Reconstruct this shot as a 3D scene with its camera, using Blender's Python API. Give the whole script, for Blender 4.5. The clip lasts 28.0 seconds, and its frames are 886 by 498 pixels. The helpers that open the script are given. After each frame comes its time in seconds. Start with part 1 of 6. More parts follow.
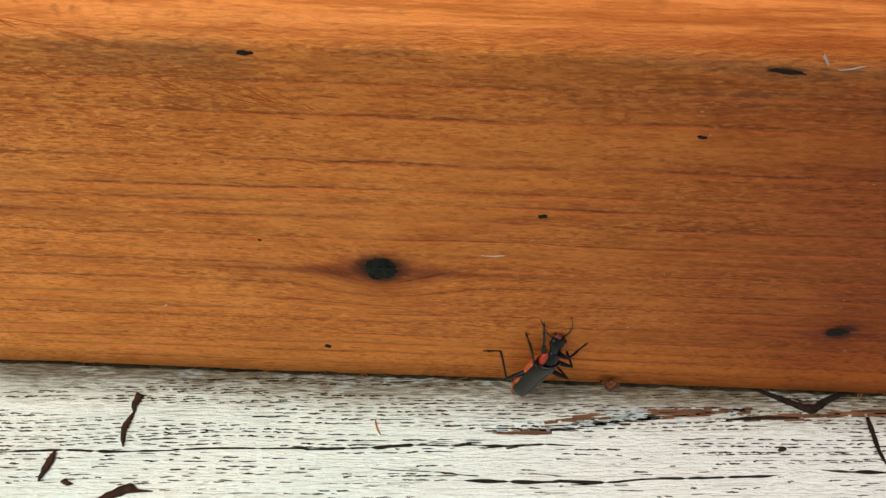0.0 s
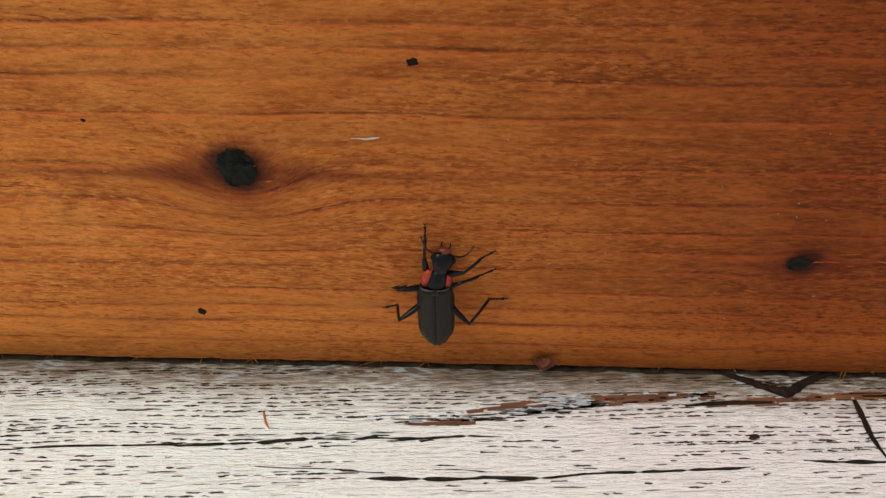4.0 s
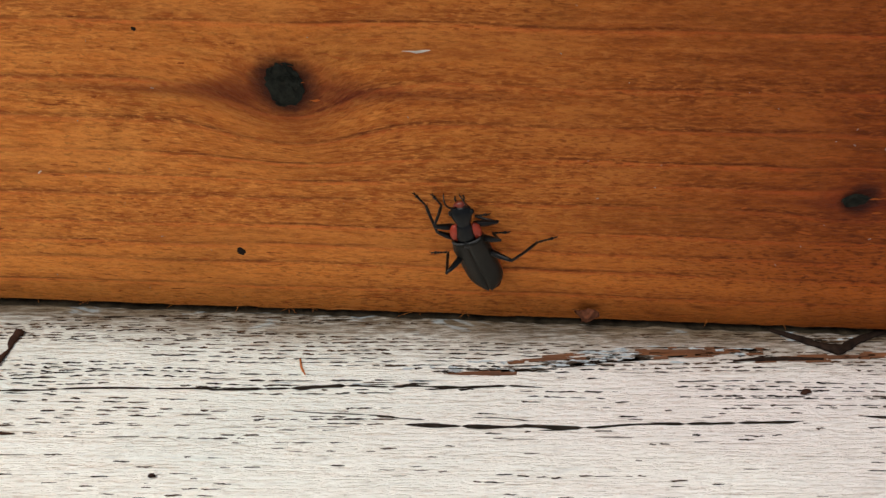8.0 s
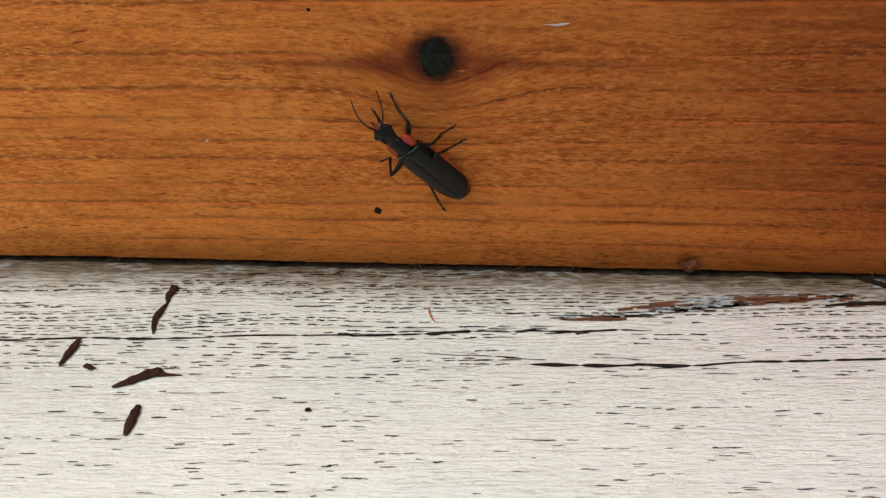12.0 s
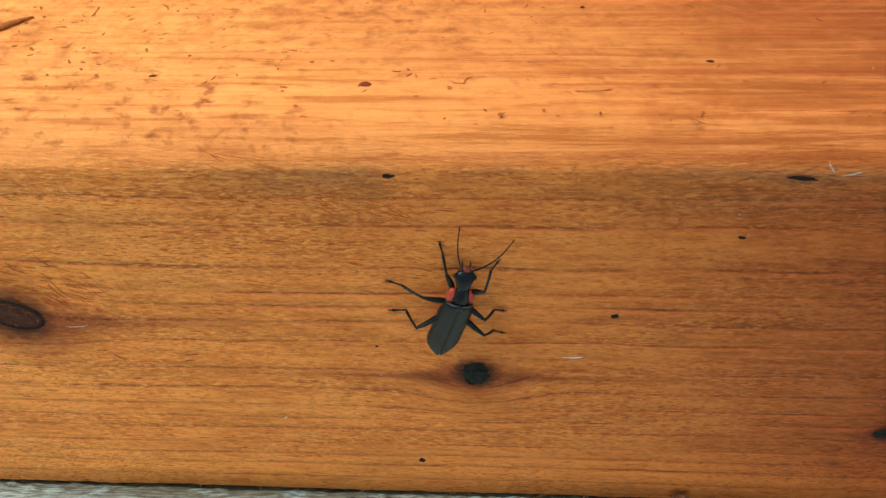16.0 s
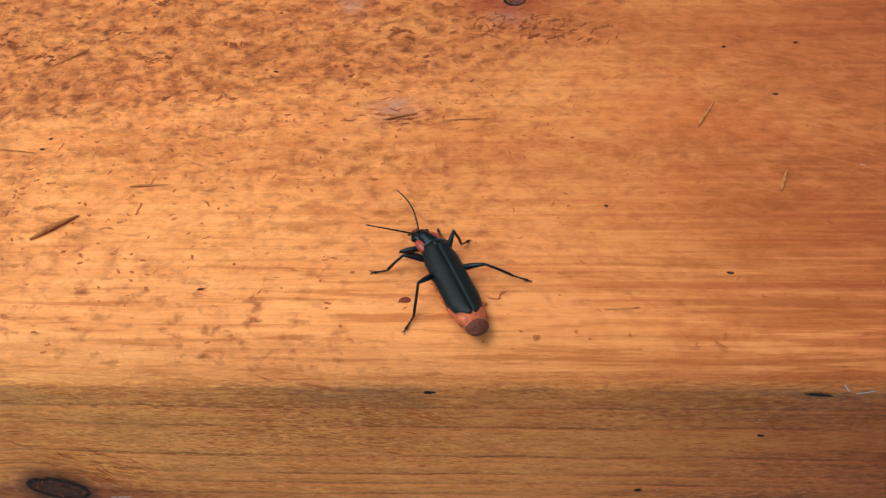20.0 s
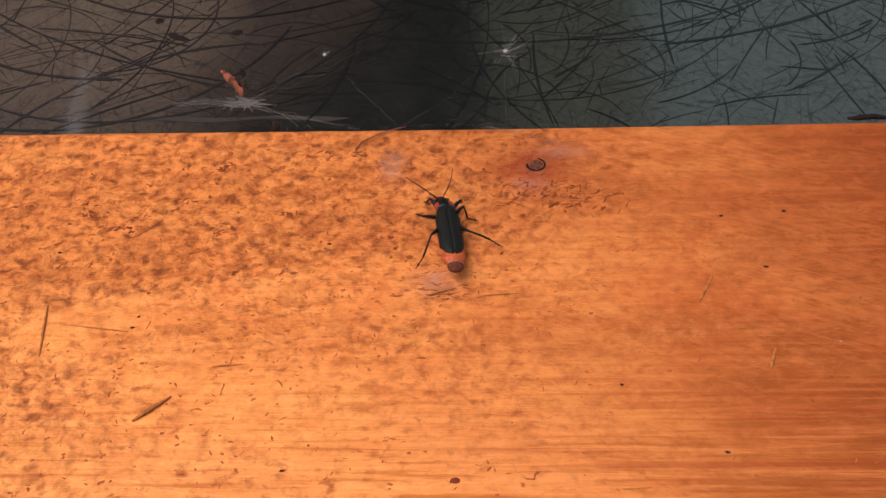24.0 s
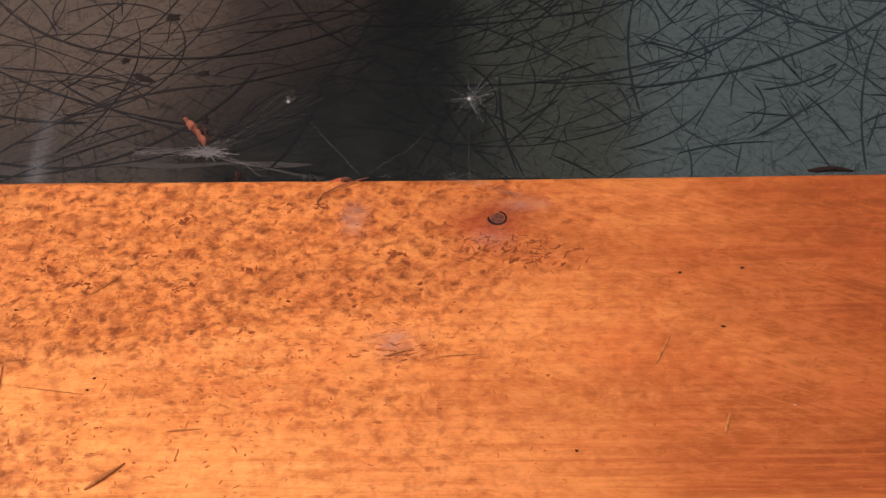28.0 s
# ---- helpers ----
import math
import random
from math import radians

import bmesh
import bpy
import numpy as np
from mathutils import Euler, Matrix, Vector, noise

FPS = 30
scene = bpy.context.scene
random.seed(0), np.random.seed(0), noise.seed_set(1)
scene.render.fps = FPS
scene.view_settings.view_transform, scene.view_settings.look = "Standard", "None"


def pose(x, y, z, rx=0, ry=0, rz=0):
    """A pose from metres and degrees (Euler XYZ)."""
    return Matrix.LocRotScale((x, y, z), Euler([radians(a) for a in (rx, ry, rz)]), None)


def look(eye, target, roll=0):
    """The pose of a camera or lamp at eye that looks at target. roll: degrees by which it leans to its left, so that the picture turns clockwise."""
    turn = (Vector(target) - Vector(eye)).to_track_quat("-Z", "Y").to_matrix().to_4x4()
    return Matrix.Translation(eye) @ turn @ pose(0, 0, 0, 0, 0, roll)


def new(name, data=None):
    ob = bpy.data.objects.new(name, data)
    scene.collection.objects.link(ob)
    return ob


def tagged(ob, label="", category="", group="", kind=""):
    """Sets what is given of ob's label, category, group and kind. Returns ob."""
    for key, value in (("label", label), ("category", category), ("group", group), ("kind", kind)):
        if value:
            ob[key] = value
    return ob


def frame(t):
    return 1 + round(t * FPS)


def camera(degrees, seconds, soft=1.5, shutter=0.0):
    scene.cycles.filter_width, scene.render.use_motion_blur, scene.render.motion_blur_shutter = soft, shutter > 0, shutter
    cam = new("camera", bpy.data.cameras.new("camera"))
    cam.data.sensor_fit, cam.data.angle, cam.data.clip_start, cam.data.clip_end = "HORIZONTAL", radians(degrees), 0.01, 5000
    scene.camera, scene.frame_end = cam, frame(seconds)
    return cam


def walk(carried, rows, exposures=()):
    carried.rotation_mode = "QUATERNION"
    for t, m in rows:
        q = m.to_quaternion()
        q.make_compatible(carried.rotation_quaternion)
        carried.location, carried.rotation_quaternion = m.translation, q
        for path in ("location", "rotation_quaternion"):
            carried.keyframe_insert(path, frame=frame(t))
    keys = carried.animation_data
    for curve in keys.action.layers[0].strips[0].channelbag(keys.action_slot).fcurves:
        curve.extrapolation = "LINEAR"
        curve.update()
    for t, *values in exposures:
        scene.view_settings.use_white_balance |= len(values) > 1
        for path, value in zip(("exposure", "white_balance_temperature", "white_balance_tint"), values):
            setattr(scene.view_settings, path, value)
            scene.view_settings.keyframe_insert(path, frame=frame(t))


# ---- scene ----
cam = camera(54.3, 28.0, soft=1.45)
MM = 0.001
# seconds, eye, target (millimetres), roll
PATH = [
    (0, (12.64, -35.20, 36.63), (12.20, 12.74, -51.13), 1.72),
    (0.5, (13.31, -33.98, 40.82), (12.24, 13.77, -47.04), 1.10),
    (1, (13.39, -34.51, 44.88), (11.21, 12.70, -43.25), 0.08),
    (1.5, (15.02, -34.33, 47.21), (13.80, 11.56, -41.63), 0.71),
    (2, (15.74, -35.71, 50.27), (14.20, 9.93, -38.70), 0.12),
    (2.5, (16.77, -38.02, 46.10), (15.29, 7.51, -42.92), 0.22),
    (3, (17.02, -39.65, 28.07), (18.85, 12.09, -57.48), 2.86),
    (3.5, (22.92, -43.62, 18.94), (22.19, 15.08, -62.02), 0.54),
    (5.5, (23.16, -46.29, 6.97), (21.33, 20.62, -67.33), -0.04),
    (6, (21.79, -49.11, 6.81), (19.05, 17.78, -67.47), -0.09),
    (6.5, (24.09, -48.47, 7.17), (20.91, 18.37, -67.14), -0.35),
    (7, (24.77, -50.03, 5.54), (21.50, 16.26, -69.25), -0.40),
    (7.5, (23.08, -51.17, 5.57), (19.82, 15.15, -69.20), -0.27),
    (8, (21.17, -50.70, 7.32), (17.52, 15.83, -67.25), -0.45),
    (8.5, (21.90, -50.39, 8.55), (18.08, 15.75, -66.35), -0.64),
    (9, (25.00, -50.26, 10.66), (20.82, 15.71, -64.38), -0.94),
    (9.5, (26.43, -50.89, 13.43), (21.99, 14.80, -61.83), -1.49),
    (10, (22.92, -52.81, 16.30), (17.53, 12.69, -59.07), -2.29),
    (10.5, (17.86, -54.48, 17.64), (11.81, 10.44, -58.18), -2.85),
    (11, (14.19, -55.79, 16.86), (7.66, 9.15, -58.90), -3.18),
    (11.5, (13.99, -56.38, 14.67), (7.19, 8.23, -61.35), -3.30),
    (12, (12.56, -58.78, 11.86), (5.84, 6.35, -63.73), -3.26),
    (12.5, (12.60, -54.54, 15.92), (6.16, 10.32, -59.91), -3.14),
    (14.5, (2.15, -57.99, 25.78), (-3.09, 9.57, -47.76), -2.26),
    (15, (6.45, -52.27, 31.13), (0.37, 14.70, -42.88), -2.90),
    (15.5, (9.56, -51.43, 36.24), (3.89, 16.14, -37.26), -2.69),
    (16, (8.60, -51.31, 43.79), (2.65, 15.86, -30.05), -3.01),
    (16.5, (9.42, -51.34, 47.65), (4.21, 15.51, -26.54), -2.36),
    (17, (12.17, -52.06, 45.09), (7.38, 13.76, -30.04), -2.19),
    (17.5, (13.41, -50.07, 45.17), (8.70, 15.78, -29.94), -2.14),
    (18, (8.88, -49.47, 47.92), (3.89, 16.33, -27.22), -2.53),
    (18.5, (8.50, -49.85, 46.45), (3.83, 16.18, -28.49), -2.45),
    (19, (8.60, -45.85, 49.33), (3.97, 20.21, -25.60), -2.66),
    (19.5, (7.65, -40.35, 56.00), (3.42, 25.83, -18.85), -2.75),
    (20, (4.15, -39.71, 59.86), (-0.03, 26.31, -15.14), -2.62),
    (20.5, (0.23, -40.16, 64.02), (-3.33, 23.83, -12.74), -2.66),
    (21, (-1.81, -41.96, 68.34), (-6.20, 21.77, -8.59), -3.45),
    (21.5, (-1.29, -38.77, 74.52), (-6.26, 25.16, -2.22), -3.64),
    (22, (-0.44, -37.39, 76.16), (-5.48, 26.78, -0.37), -3.72),
    (22.5, (0.36, -36.45, 78.72), (-4.27, 27.74, 2.17), -3.61),
    (24.5, (0.20, -32.26, 85.81), (-3.67, 32.11, 9.37), -3.23),
    (25, (-0.35, -32.50, 86.18), (-4.13, 31.54, 9.46), -2.92),
    (25.5, (-0.78, -30.33, 84.42), (-4.50, 33.51, 7.54), -2.85),
    (26, (-0.43, -28.33, 84.40), (-3.94, 35.69, 7.66), -2.73),
    (26.5, (1.55, -29.13, 82.99), (-1.86, 34.95, 6.29), -2.76),
    (27, (5.90, -26.37, 84.22), (3.12, 37.36, 7.21), -2.30),
    (27.5, (4.35, -26.62, 87.09), (1.61, 37.47, 10.38), -2.34),
    (28, (4.14, -26.81, 89.44), (1.44, 37.52, 12.93), -2.48),
]


def mm3(v):
    return Vector(v) * MM


EXPOSURE = [
    (0.0, 0.82, 6400, 0), (2.5, 0.80, 6350, 3), (3.5, 0.65, 6500, 11), (5.5, 0.62, 6500, 10), (9.0, 0.60, 6500, 10), (11.0, 0.50, 6500, 9), (12.5, 0.52, 6500, 9),
    (14.5, 0.95, 6600, 14), (15.0, 1.2, 6700, 12), (16.0, 1.06, 5450, -13), (17.0, 0.90, 5350, -15), (18.0, 0.96, 5250, -14), (19.0, 1.0, 4750, -14),
    (20.0, 0.83, 4750, -9), (21.0, 0.77, 4900, -6), (22.5, 0.67, 5950, 13), (24.5, 0.80, 5950, 15), (28.0, 0.85, 6000, 18),
]
walk(cam, [(t, look(mm3(eye), mm3(target), roll)) for t, eye, target, roll in PATH], EXPOSURE)

# ---- daylight: bright overcast sky ----
world = bpy.data.worlds.new("sky")
scene.world = world
world.use_nodes = True
wn = world.node_tree.nodes
sky = wn.new("ShaderNodeTexSky")
sky.sky_type, sky.sun_disc = "NISHITA", False
sky.sun_elevation, sky.sun_rotation = radians(58), radians(-35)
sky.air_density, sky.dust_density, sky.ozone_density = 1.0, 4.0, 1.0
wn["Background"].inputs["Strength"].default_value = 0.12
haze = wn.new("ShaderNodeHueSaturation")
haze.inputs["Saturation"].default_value = 0.45
world.node_tree.links.new(sky.outputs[0], haze.inputs["Color"])
world.node_tree.links.new(haze.outputs[0], wn["Background"].inputs["Color"])
sun = new("sun", bpy.data.lights.new("sun", "SUN"))
sun.data.energy, sun.data.angle, sun.data.color = 1.5, radians(30), (1.0, 0.95, 0.88)
sun.matrix_basis = look((-0.42, -0.20, 1.0), (0, 0.0, 0.0))


# ---- node helpers ----
class Graph:
    def __init__(self, name):
        self.m = bpy.data.materials.new(name)
        self.m.use_nodes = True
        self.t = self.m.node_tree
        self.b = self.t.nodes["Principled BSDF"]
        self.co = self.n("ShaderNodeTexCoord").outputs["Object"]

    def n(self, kind, **props):
        node = self.t.nodes.new(kind)
        for k, v in props.items():
            if k == "blend":
                node.blend_type = v
            elif k == "op":
                node.operation = v
            elif k == "data":
                node.data_type = v
            elif k == "feature":
                node.feature = v
        return node

    def put(self, socket, v):
        if isinstance(v, bpy.types.NodeSocket):
            self.t.links.new(v, socket)
        else:
            socket.default_value = v

    def math(self, op, a, b=0.0, c=0.0, clamp=False):
        node = self.n("ShaderNodeMath", op=op)
        node.use_clamp = clamp
        for i, v in enumerate((a, b, c)):
            self.put(node.inputs[i], v)
        return node.outputs[0]

    def scaled(self, sx, sy, sz, co=None):
        node = self.n("ShaderNodeVectorMath", op="MULTIPLY")
        self.put(node.inputs[0], co or self.co)
        node.inputs[1].default_value = (sx, sy, sz)
        return node.outputs[0]

    def noise(self, co, scale=1.0, detail=3.0, rough=0.55, warp=0.0):
        node = self.n("ShaderNodeTexNoise")
        self.put(node.inputs["Vector"], co)
        for k, v in (("Scale", scale), ("Detail", detail), ("Roughness", rough), ("Distortion", warp)):
            node.inputs[k].default_value = v
        return node.outputs["Fac"]

    def ramp(self, v, lo, hi, a=0.0, b=1.0):
        node = self.n("ShaderNodeMapRange")
        self.put(node.inputs["Value"], v)
        for k, x in (("From Min", lo), ("From Max", hi), ("To Min", a), ("To Max", b)):
            node.inputs[k].default_value = x
        return node.outputs["Result"]

    def mix(self, fac, a, b, blend="MIX"):
        node = self.n("ShaderNodeMix", data="RGBA", blend=blend)
        self.put(node.inputs["Factor"], fac)
        for k, v in ((6, a), (7, b)):
            self.put(node.inputs[k], (*v, 1.0) if isinstance(v, tuple) and len(v) == 3 else v)
        return node.outputs[2]

    def bump(self, height, distance, strength=1.0, under=None):
        node = self.n("ShaderNodeBump")
        self.put(node.inputs["Height"], height)
        node.inputs["Distance"].default_value, node.inputs["Strength"].default_value = distance, strength
        if under is not None:
            self.put(node.inputs["Normal"], under)
        return node.outputs[0]

    def done(self, color, rough=0.6, normal=None, metal=0.0, spec=0.5, coat=0.0, alpha=None, tint=None, gloss=None):
        self.put(self.b.inputs["Base Color"], (*color, 1.0) if isinstance(color, tuple) and len(color) == 3 else color)
        self.put(self.b.inputs["Roughness"], rough)
        self.b.inputs["Metallic"].default_value = metal
        self.b.inputs["Specular IOR Level"].default_value = spec
        self.b.inputs["Coat Weight"].default_value = coat
        if gloss is not None:
            self.put(self.b.inputs["Specular IOR Level"], gloss)
        if normal is not None:
            self.put(self.b.inputs["Normal"], normal)
        if tint is not None:
            self.b.inputs["Specular Tint"].default_value = (*tint, 1.0)
        if alpha is not None:
            self.put(self.b.inputs["Alpha"], alpha)
        return self.m


# ---- materials ----
# heights of the dark growth lines on the front face
RINGS = [-6.2, -9.5, -15.0, -18.6, -20.6, -23.0, -26.3, -31.4, -35.2, -38.6, -41.2, -43.6, -47.0, -49.6, -52.0, -55.4]
KNOTS = [(6.8, 0.0, -32.0, 2.3), (52.0, 0.0, -42.0, 1.5), (-39.7, 0.0, -23.2, 3.6), (8.5, 53.9, 0.0, 2.2)]


def field0(g, co):
    return g.noise(g.scaled(0.03, 0.10, 0.10, co), 1.0, 2.0, 0.5)


def stained_wood():
    g = Graph("stained_wood")
    co = g.scaled(1000, 1000, 1000)
    sep = g.n("ShaderNodeSeparateXYZ")
    g.put(sep.inputs[0], co)
    x, y, z = sep.outputs
    x0, y0, z0 = x, y, z
    dark, rim = 0.0, 0.0
    # the grain bows out round each knot, and the wood reddens there
    for kx, ky, kz, r in KNOTS:
        dx = g.math("DIVIDE", g.math("SUBTRACT", x, kx), 2.6 * r)
        dy = g.math("DIVIDE", g.math("SUBTRACT", y, ky), 1.35 * r)
        dz = g.math("DIVIDE", g.math("SUBTRACT", z, kz), 1.35 * r)
        d2 = g.math("MULTIPLY_ADD", dx, dx, g.math("MULTIPLY_ADD", dy, dy, g.math("MULTIPLY", dz, dz)))
        w = g.math("EXPONENT", g.math("MULTIPLY", d2, -1.0))
        if kx == 6.8:
            # here the grain dips under the knot
            dip = g.math("DIVIDE", g.math("SUBTRACT", z, kz - 1.2 * r), 2.0 * r)
            dip = g.math("EXPONENT", g.math("MULTIPLY", g.math("MULTIPLY_ADD", dip, dip, g.math("MULTIPLY", dx, dx)), -1.0))
            z = g.math("MULTIPLY_ADD", dip, 1.5 * r, z)
        else:
            z = g.math("SUBTRACT", z, g.math("MULTIPLY", g.math("SUBTRACT", z, kz), g.math("MULTIPLY", w, 0.75)))
        if ky > 1:
            y = g.math("SUBTRACT", y, g.math("MULTIPLY", g.math("SUBTRACT", y, ky), g.math("MULTIPLY", w, 0.6)))
        if ky > 1:
            dark = g.math("MAXIMUM", dark, g.math("MULTIPLY", g.math("EXPONENT", g.math("MULTIPLY", d2, -0.9)), 0.7))
            continue
        # an eye-shaped halo, drawn out along the grain, with dark lines round its border
        ragged = g.noise(g.scaled(0.5, 1.1, 1.1, co), 1.0, 4.0, 0.6)
        lx = g.math("DIVIDE", g.math("SUBTRACT", x0, kx), 2.1 * r)
        fall = g.math("EXPONENT", g.math("MULTIPLY", g.math("MULTIPLY", lx, lx), -1.0))
        eye = g.math("DIVIDE", g.math("ABSOLUTE", g.math("SUBTRACT", z0, kz - 0.3 * r)), g.math("MULTIPLY_ADD", fall, 1.25 * r, 0.22 * r))
        eye = g.math("ADD", eye, g.math("MULTIPLY_ADD", ragged, 0.7, -0.35))
        far = g.math("DIVIDE", g.math("SUBTRACT", x0, kx), (7.5 if kx == 6.8 else 4.6) * r)
        far = g.math("EXPONENT", g.math("MULTIPLY", g.math("MULTIPLY", far, far), -1.0))
        front = g.ramp(y0, 1.5, 0.5)
        body = g.math("MULTIPLY", g.math("MULTIPLY", g.math("POWER", g.ramp(eye, 1.75, 0.25), 1.4), far), front)
        dark = g.math("MAXIMUM", dark, body)
        flat = g.math("MULTIPLY_ADD", dx, g.math("MULTIPLY", dx, 4.0), g.math("MULTIPLY", dz, dz))
        rim = g.math("MAXIMUM", rim, g.math("MULTIPLY", front, g.ramp(g.math("MULTIPLY_ADD", ragged, 0.7, flat), 1.30, 0.65)))
    comb = g.n("ShaderNodeCombineXYZ")
    for i, v in enumerate((x, y, z)):
        g.put(comb.inputs[i], v)
    co2 = comb.outputs[0]
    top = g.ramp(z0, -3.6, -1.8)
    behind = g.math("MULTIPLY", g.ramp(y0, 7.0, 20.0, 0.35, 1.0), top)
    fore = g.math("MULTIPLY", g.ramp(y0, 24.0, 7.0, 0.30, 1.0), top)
    # growth rings: fine dark lines on the front, wide flames on the upper face
    drift = g.noise(g.scaled(0.010, 0.02, 0.02, co2), 1.0, 2.0, 0.5)
    shiver = g.noise(g.scaled(0.09, 0.6, 0.6, co2), 1.0, 2.0, 0.5)
    wave = g.math("MULTIPLY_ADD", drift, 2.6, g.math("MULTIPLY_ADD", shiver, 0.8, g.math("ADD", z, -1.7)))
    late, warm = 0.0, 0.0
    for n, level in enumerate(RINGS):
        off = g.math("SUBTRACT", wave, level)
        thin = g.math("EXPONENT", g.math("MULTIPLY", g.math("MULTIPLY", off, off), -1.0 / (0.18 + 0.06 * (n % 3)) ** 2))
        soft = g.math("MULTIPLY", g.ramp(off, 0.0, 1.6, 0.30, 0.0), g.ramp(off, -0.15, 0.0))
        late = g.math("MAXIMUM", late, g.math("MAXIMUM", thin, soft))
        warm = g.math("MAXIMUM", warm, g.math("MULTIPLY", g.ramp(off, -0.75, -0.25), g.ramp(off, -0.05, -0.2)))
    fade = g.ramp(g.noise(g.scaled(0.06, 0.45, 0.45, co2), 1.0, 4.0, 0.65), 0.38, 0.60, 0.22, 1.0)
    late = g.math("MULTIPLY", g.math("MULTIPLY", late, fade), g.math("SUBTRACT", 1.0, top))
    flame = g.math("FRACT", g.math("MULTIPLY_ADD", g.noise(g.scaled(0.010, 0.045, 0.045, co2), 1.0, 3.0, 0.55, 0.5), 7.0, g.math("MULTIPLY", y, 0.05)))
    flame = g.math("MULTIPLY", g.math("POWER", g.ramp(flame, 0.2, 0.94), 2.0), g.ramp(flame, 0.95, 1.0, 1.0, 0.0))
    lines = g.noise(g.scaled(0.012, 0.95, 0.95, co2), 1.0, 3.0, 0.55, 0.1)
    fibre = g.noise(g.scaled(0.75, 4.5, 4.5, co2), 1.0, 4.0, 0.65)
    dash = g.noise(g.scaled(1.1, 4.2, 4.2, co2), 1.0, 4.0, 0.62, 0.3)
    light = g.noise(g.scaled(0.95, 3.6, 3.6, co2), 1.0, 4.0, 0.62, 0.3)
    pores = g.noise(g.scaled(0.9, 2.2, 2.2, co2), 1.0, 4.0, 0.65, 0.9)
    blotch = g.noise(g.scaled(0.05, 0.12, 0.12, co), 1.0, 4.0, 0.62, 0.6)
    end_noise = g.noise(g.scaled(0.015, 0.06, 0.06, co), 1.0, 2.0, 0.5)
    rough_zone = g.ramp(g.noise(g.scaled(0.03, 0.12, 0.12, co), 1.0, 3.0, 0.6, 0.4), 0.40, 0.60, 0.45, 1.15)
    # the fall-off of light along the beam is put into the colour:
    # the wood turns from pale at one end to deep at the other
    # two patches of the front are given a deeper tone
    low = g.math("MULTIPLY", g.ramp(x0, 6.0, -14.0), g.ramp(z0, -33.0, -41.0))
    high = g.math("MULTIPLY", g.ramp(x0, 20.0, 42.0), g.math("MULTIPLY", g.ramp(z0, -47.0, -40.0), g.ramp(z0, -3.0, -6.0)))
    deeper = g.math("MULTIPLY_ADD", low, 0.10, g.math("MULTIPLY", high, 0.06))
    end = g.math("POWER", g.math("ADD", g.ramp(x0, -42, 54), g.math("MULTIPLY_ADD", end_noise, 0.6, g.math("ADD", deeper, -0.3)), clamp=True), 1.35)
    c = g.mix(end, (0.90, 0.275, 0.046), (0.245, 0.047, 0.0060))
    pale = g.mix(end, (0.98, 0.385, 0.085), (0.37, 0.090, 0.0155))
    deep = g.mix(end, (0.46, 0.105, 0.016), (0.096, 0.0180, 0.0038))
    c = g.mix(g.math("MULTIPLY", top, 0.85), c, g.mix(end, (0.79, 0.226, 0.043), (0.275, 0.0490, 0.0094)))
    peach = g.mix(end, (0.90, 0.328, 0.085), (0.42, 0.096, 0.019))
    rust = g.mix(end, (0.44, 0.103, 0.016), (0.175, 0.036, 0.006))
    c = g.mix(g.math("MULTIPLY", g.ramp(lines, 0.42, 0.60, 0.0, 0.45), g.math("MULTIPLY_ADD", top, -0.7, 1.0)), c, deep)
    c = g.mix(g.math("MULTIPLY", g.math("MULTIPLY", flame, top), 0.35), c, rust)
    c = g.mix(g.ramp(blotch, 0.47, 0.64, 0.0, 0.45), c, deep)
    c = g.mix(g.ramp(blotch, 0.50, 0.38, 0.0, 0.45), c, pale)
    # a paler strip of sapwood along the foot, brightened for light bounced off the board
    sap_bounce = g.math("MULTIPLY", g.ramp(wave, -46.0, -52.0), g.ramp(blotch, 0.35, 0.60, 0.35, 0.8))
    c = g.mix(sap_bounce, c, g.mix(end, (0.95, 0.335, 0.062), (0.60, 0.150, 0.022)))
    plates = g.noise(g.scaled(0.24, 1.3, 1.3, co2), 1.0, 5.0, 0.70, 0.3)
    front_only = g.math("SUBTRACT", 1.0, top)
    c = g.mix(g.math("MULTIPLY", g.ramp(plates, 0.50, 0.68, 0.0, 0.75), front_only), c, pale)
    c = g.mix(g.math("MULTIPLY", g.ramp(plates, 0.49, 0.32, 0.0, 0.75), front_only), c, deep)
    c = g.mix(g.math("MULTIPLY", g.math("MULTIPLY", warm, fade), g.math("MULTIPLY_ADD", top, -0.85, 0.85)), c, g.mix(end, (0.92, 0.23, 0.05), (0.50, 0.090, 0.018)))
    c = g.mix(g.math("MULTIPLY", late, 0.95), c, (0.115, 0.020, 0.005))
    grain = g.math("MULTIPLY", rough_zone, g.math("MULTIPLY_ADD", top, -0.78, 1.0))
    c = g.mix(g.math("MULTIPLY", g.ramp(fibre, 0.48, 0.60, 0.0, 0.5), grain), c, pale)
    c = g.mix(g.math("MULTIPLY", g.ramp(light, 0.51, 0.63, 0.0, 0.95), grain), c, pale)
    c = g.mix(g.math("MULTIPLY", g.ramp(dash, 0.51, 0.64, 0.0, 0.85), grain), c, deep)
    c = g.mix(g.ramp(pores, 0.58, 0.70, 0.0, 0.45), c, (0.12, 0.032, 0.008))
    cloud = g.noise(g.scaled(0.07, 0.16, 0.16, co), 1.0, 5.0, 0.65, 0.8)
    c = g.mix(g.math("MULTIPLY", g.ramp(cloud, 0.50, 0.66, 0.0, 0.25), g.math("SUBTRACT", 1.0, top)), c, g.mix(end, (0.36, 0.135, 0.022), (0.15, 0.045, 0.007)))
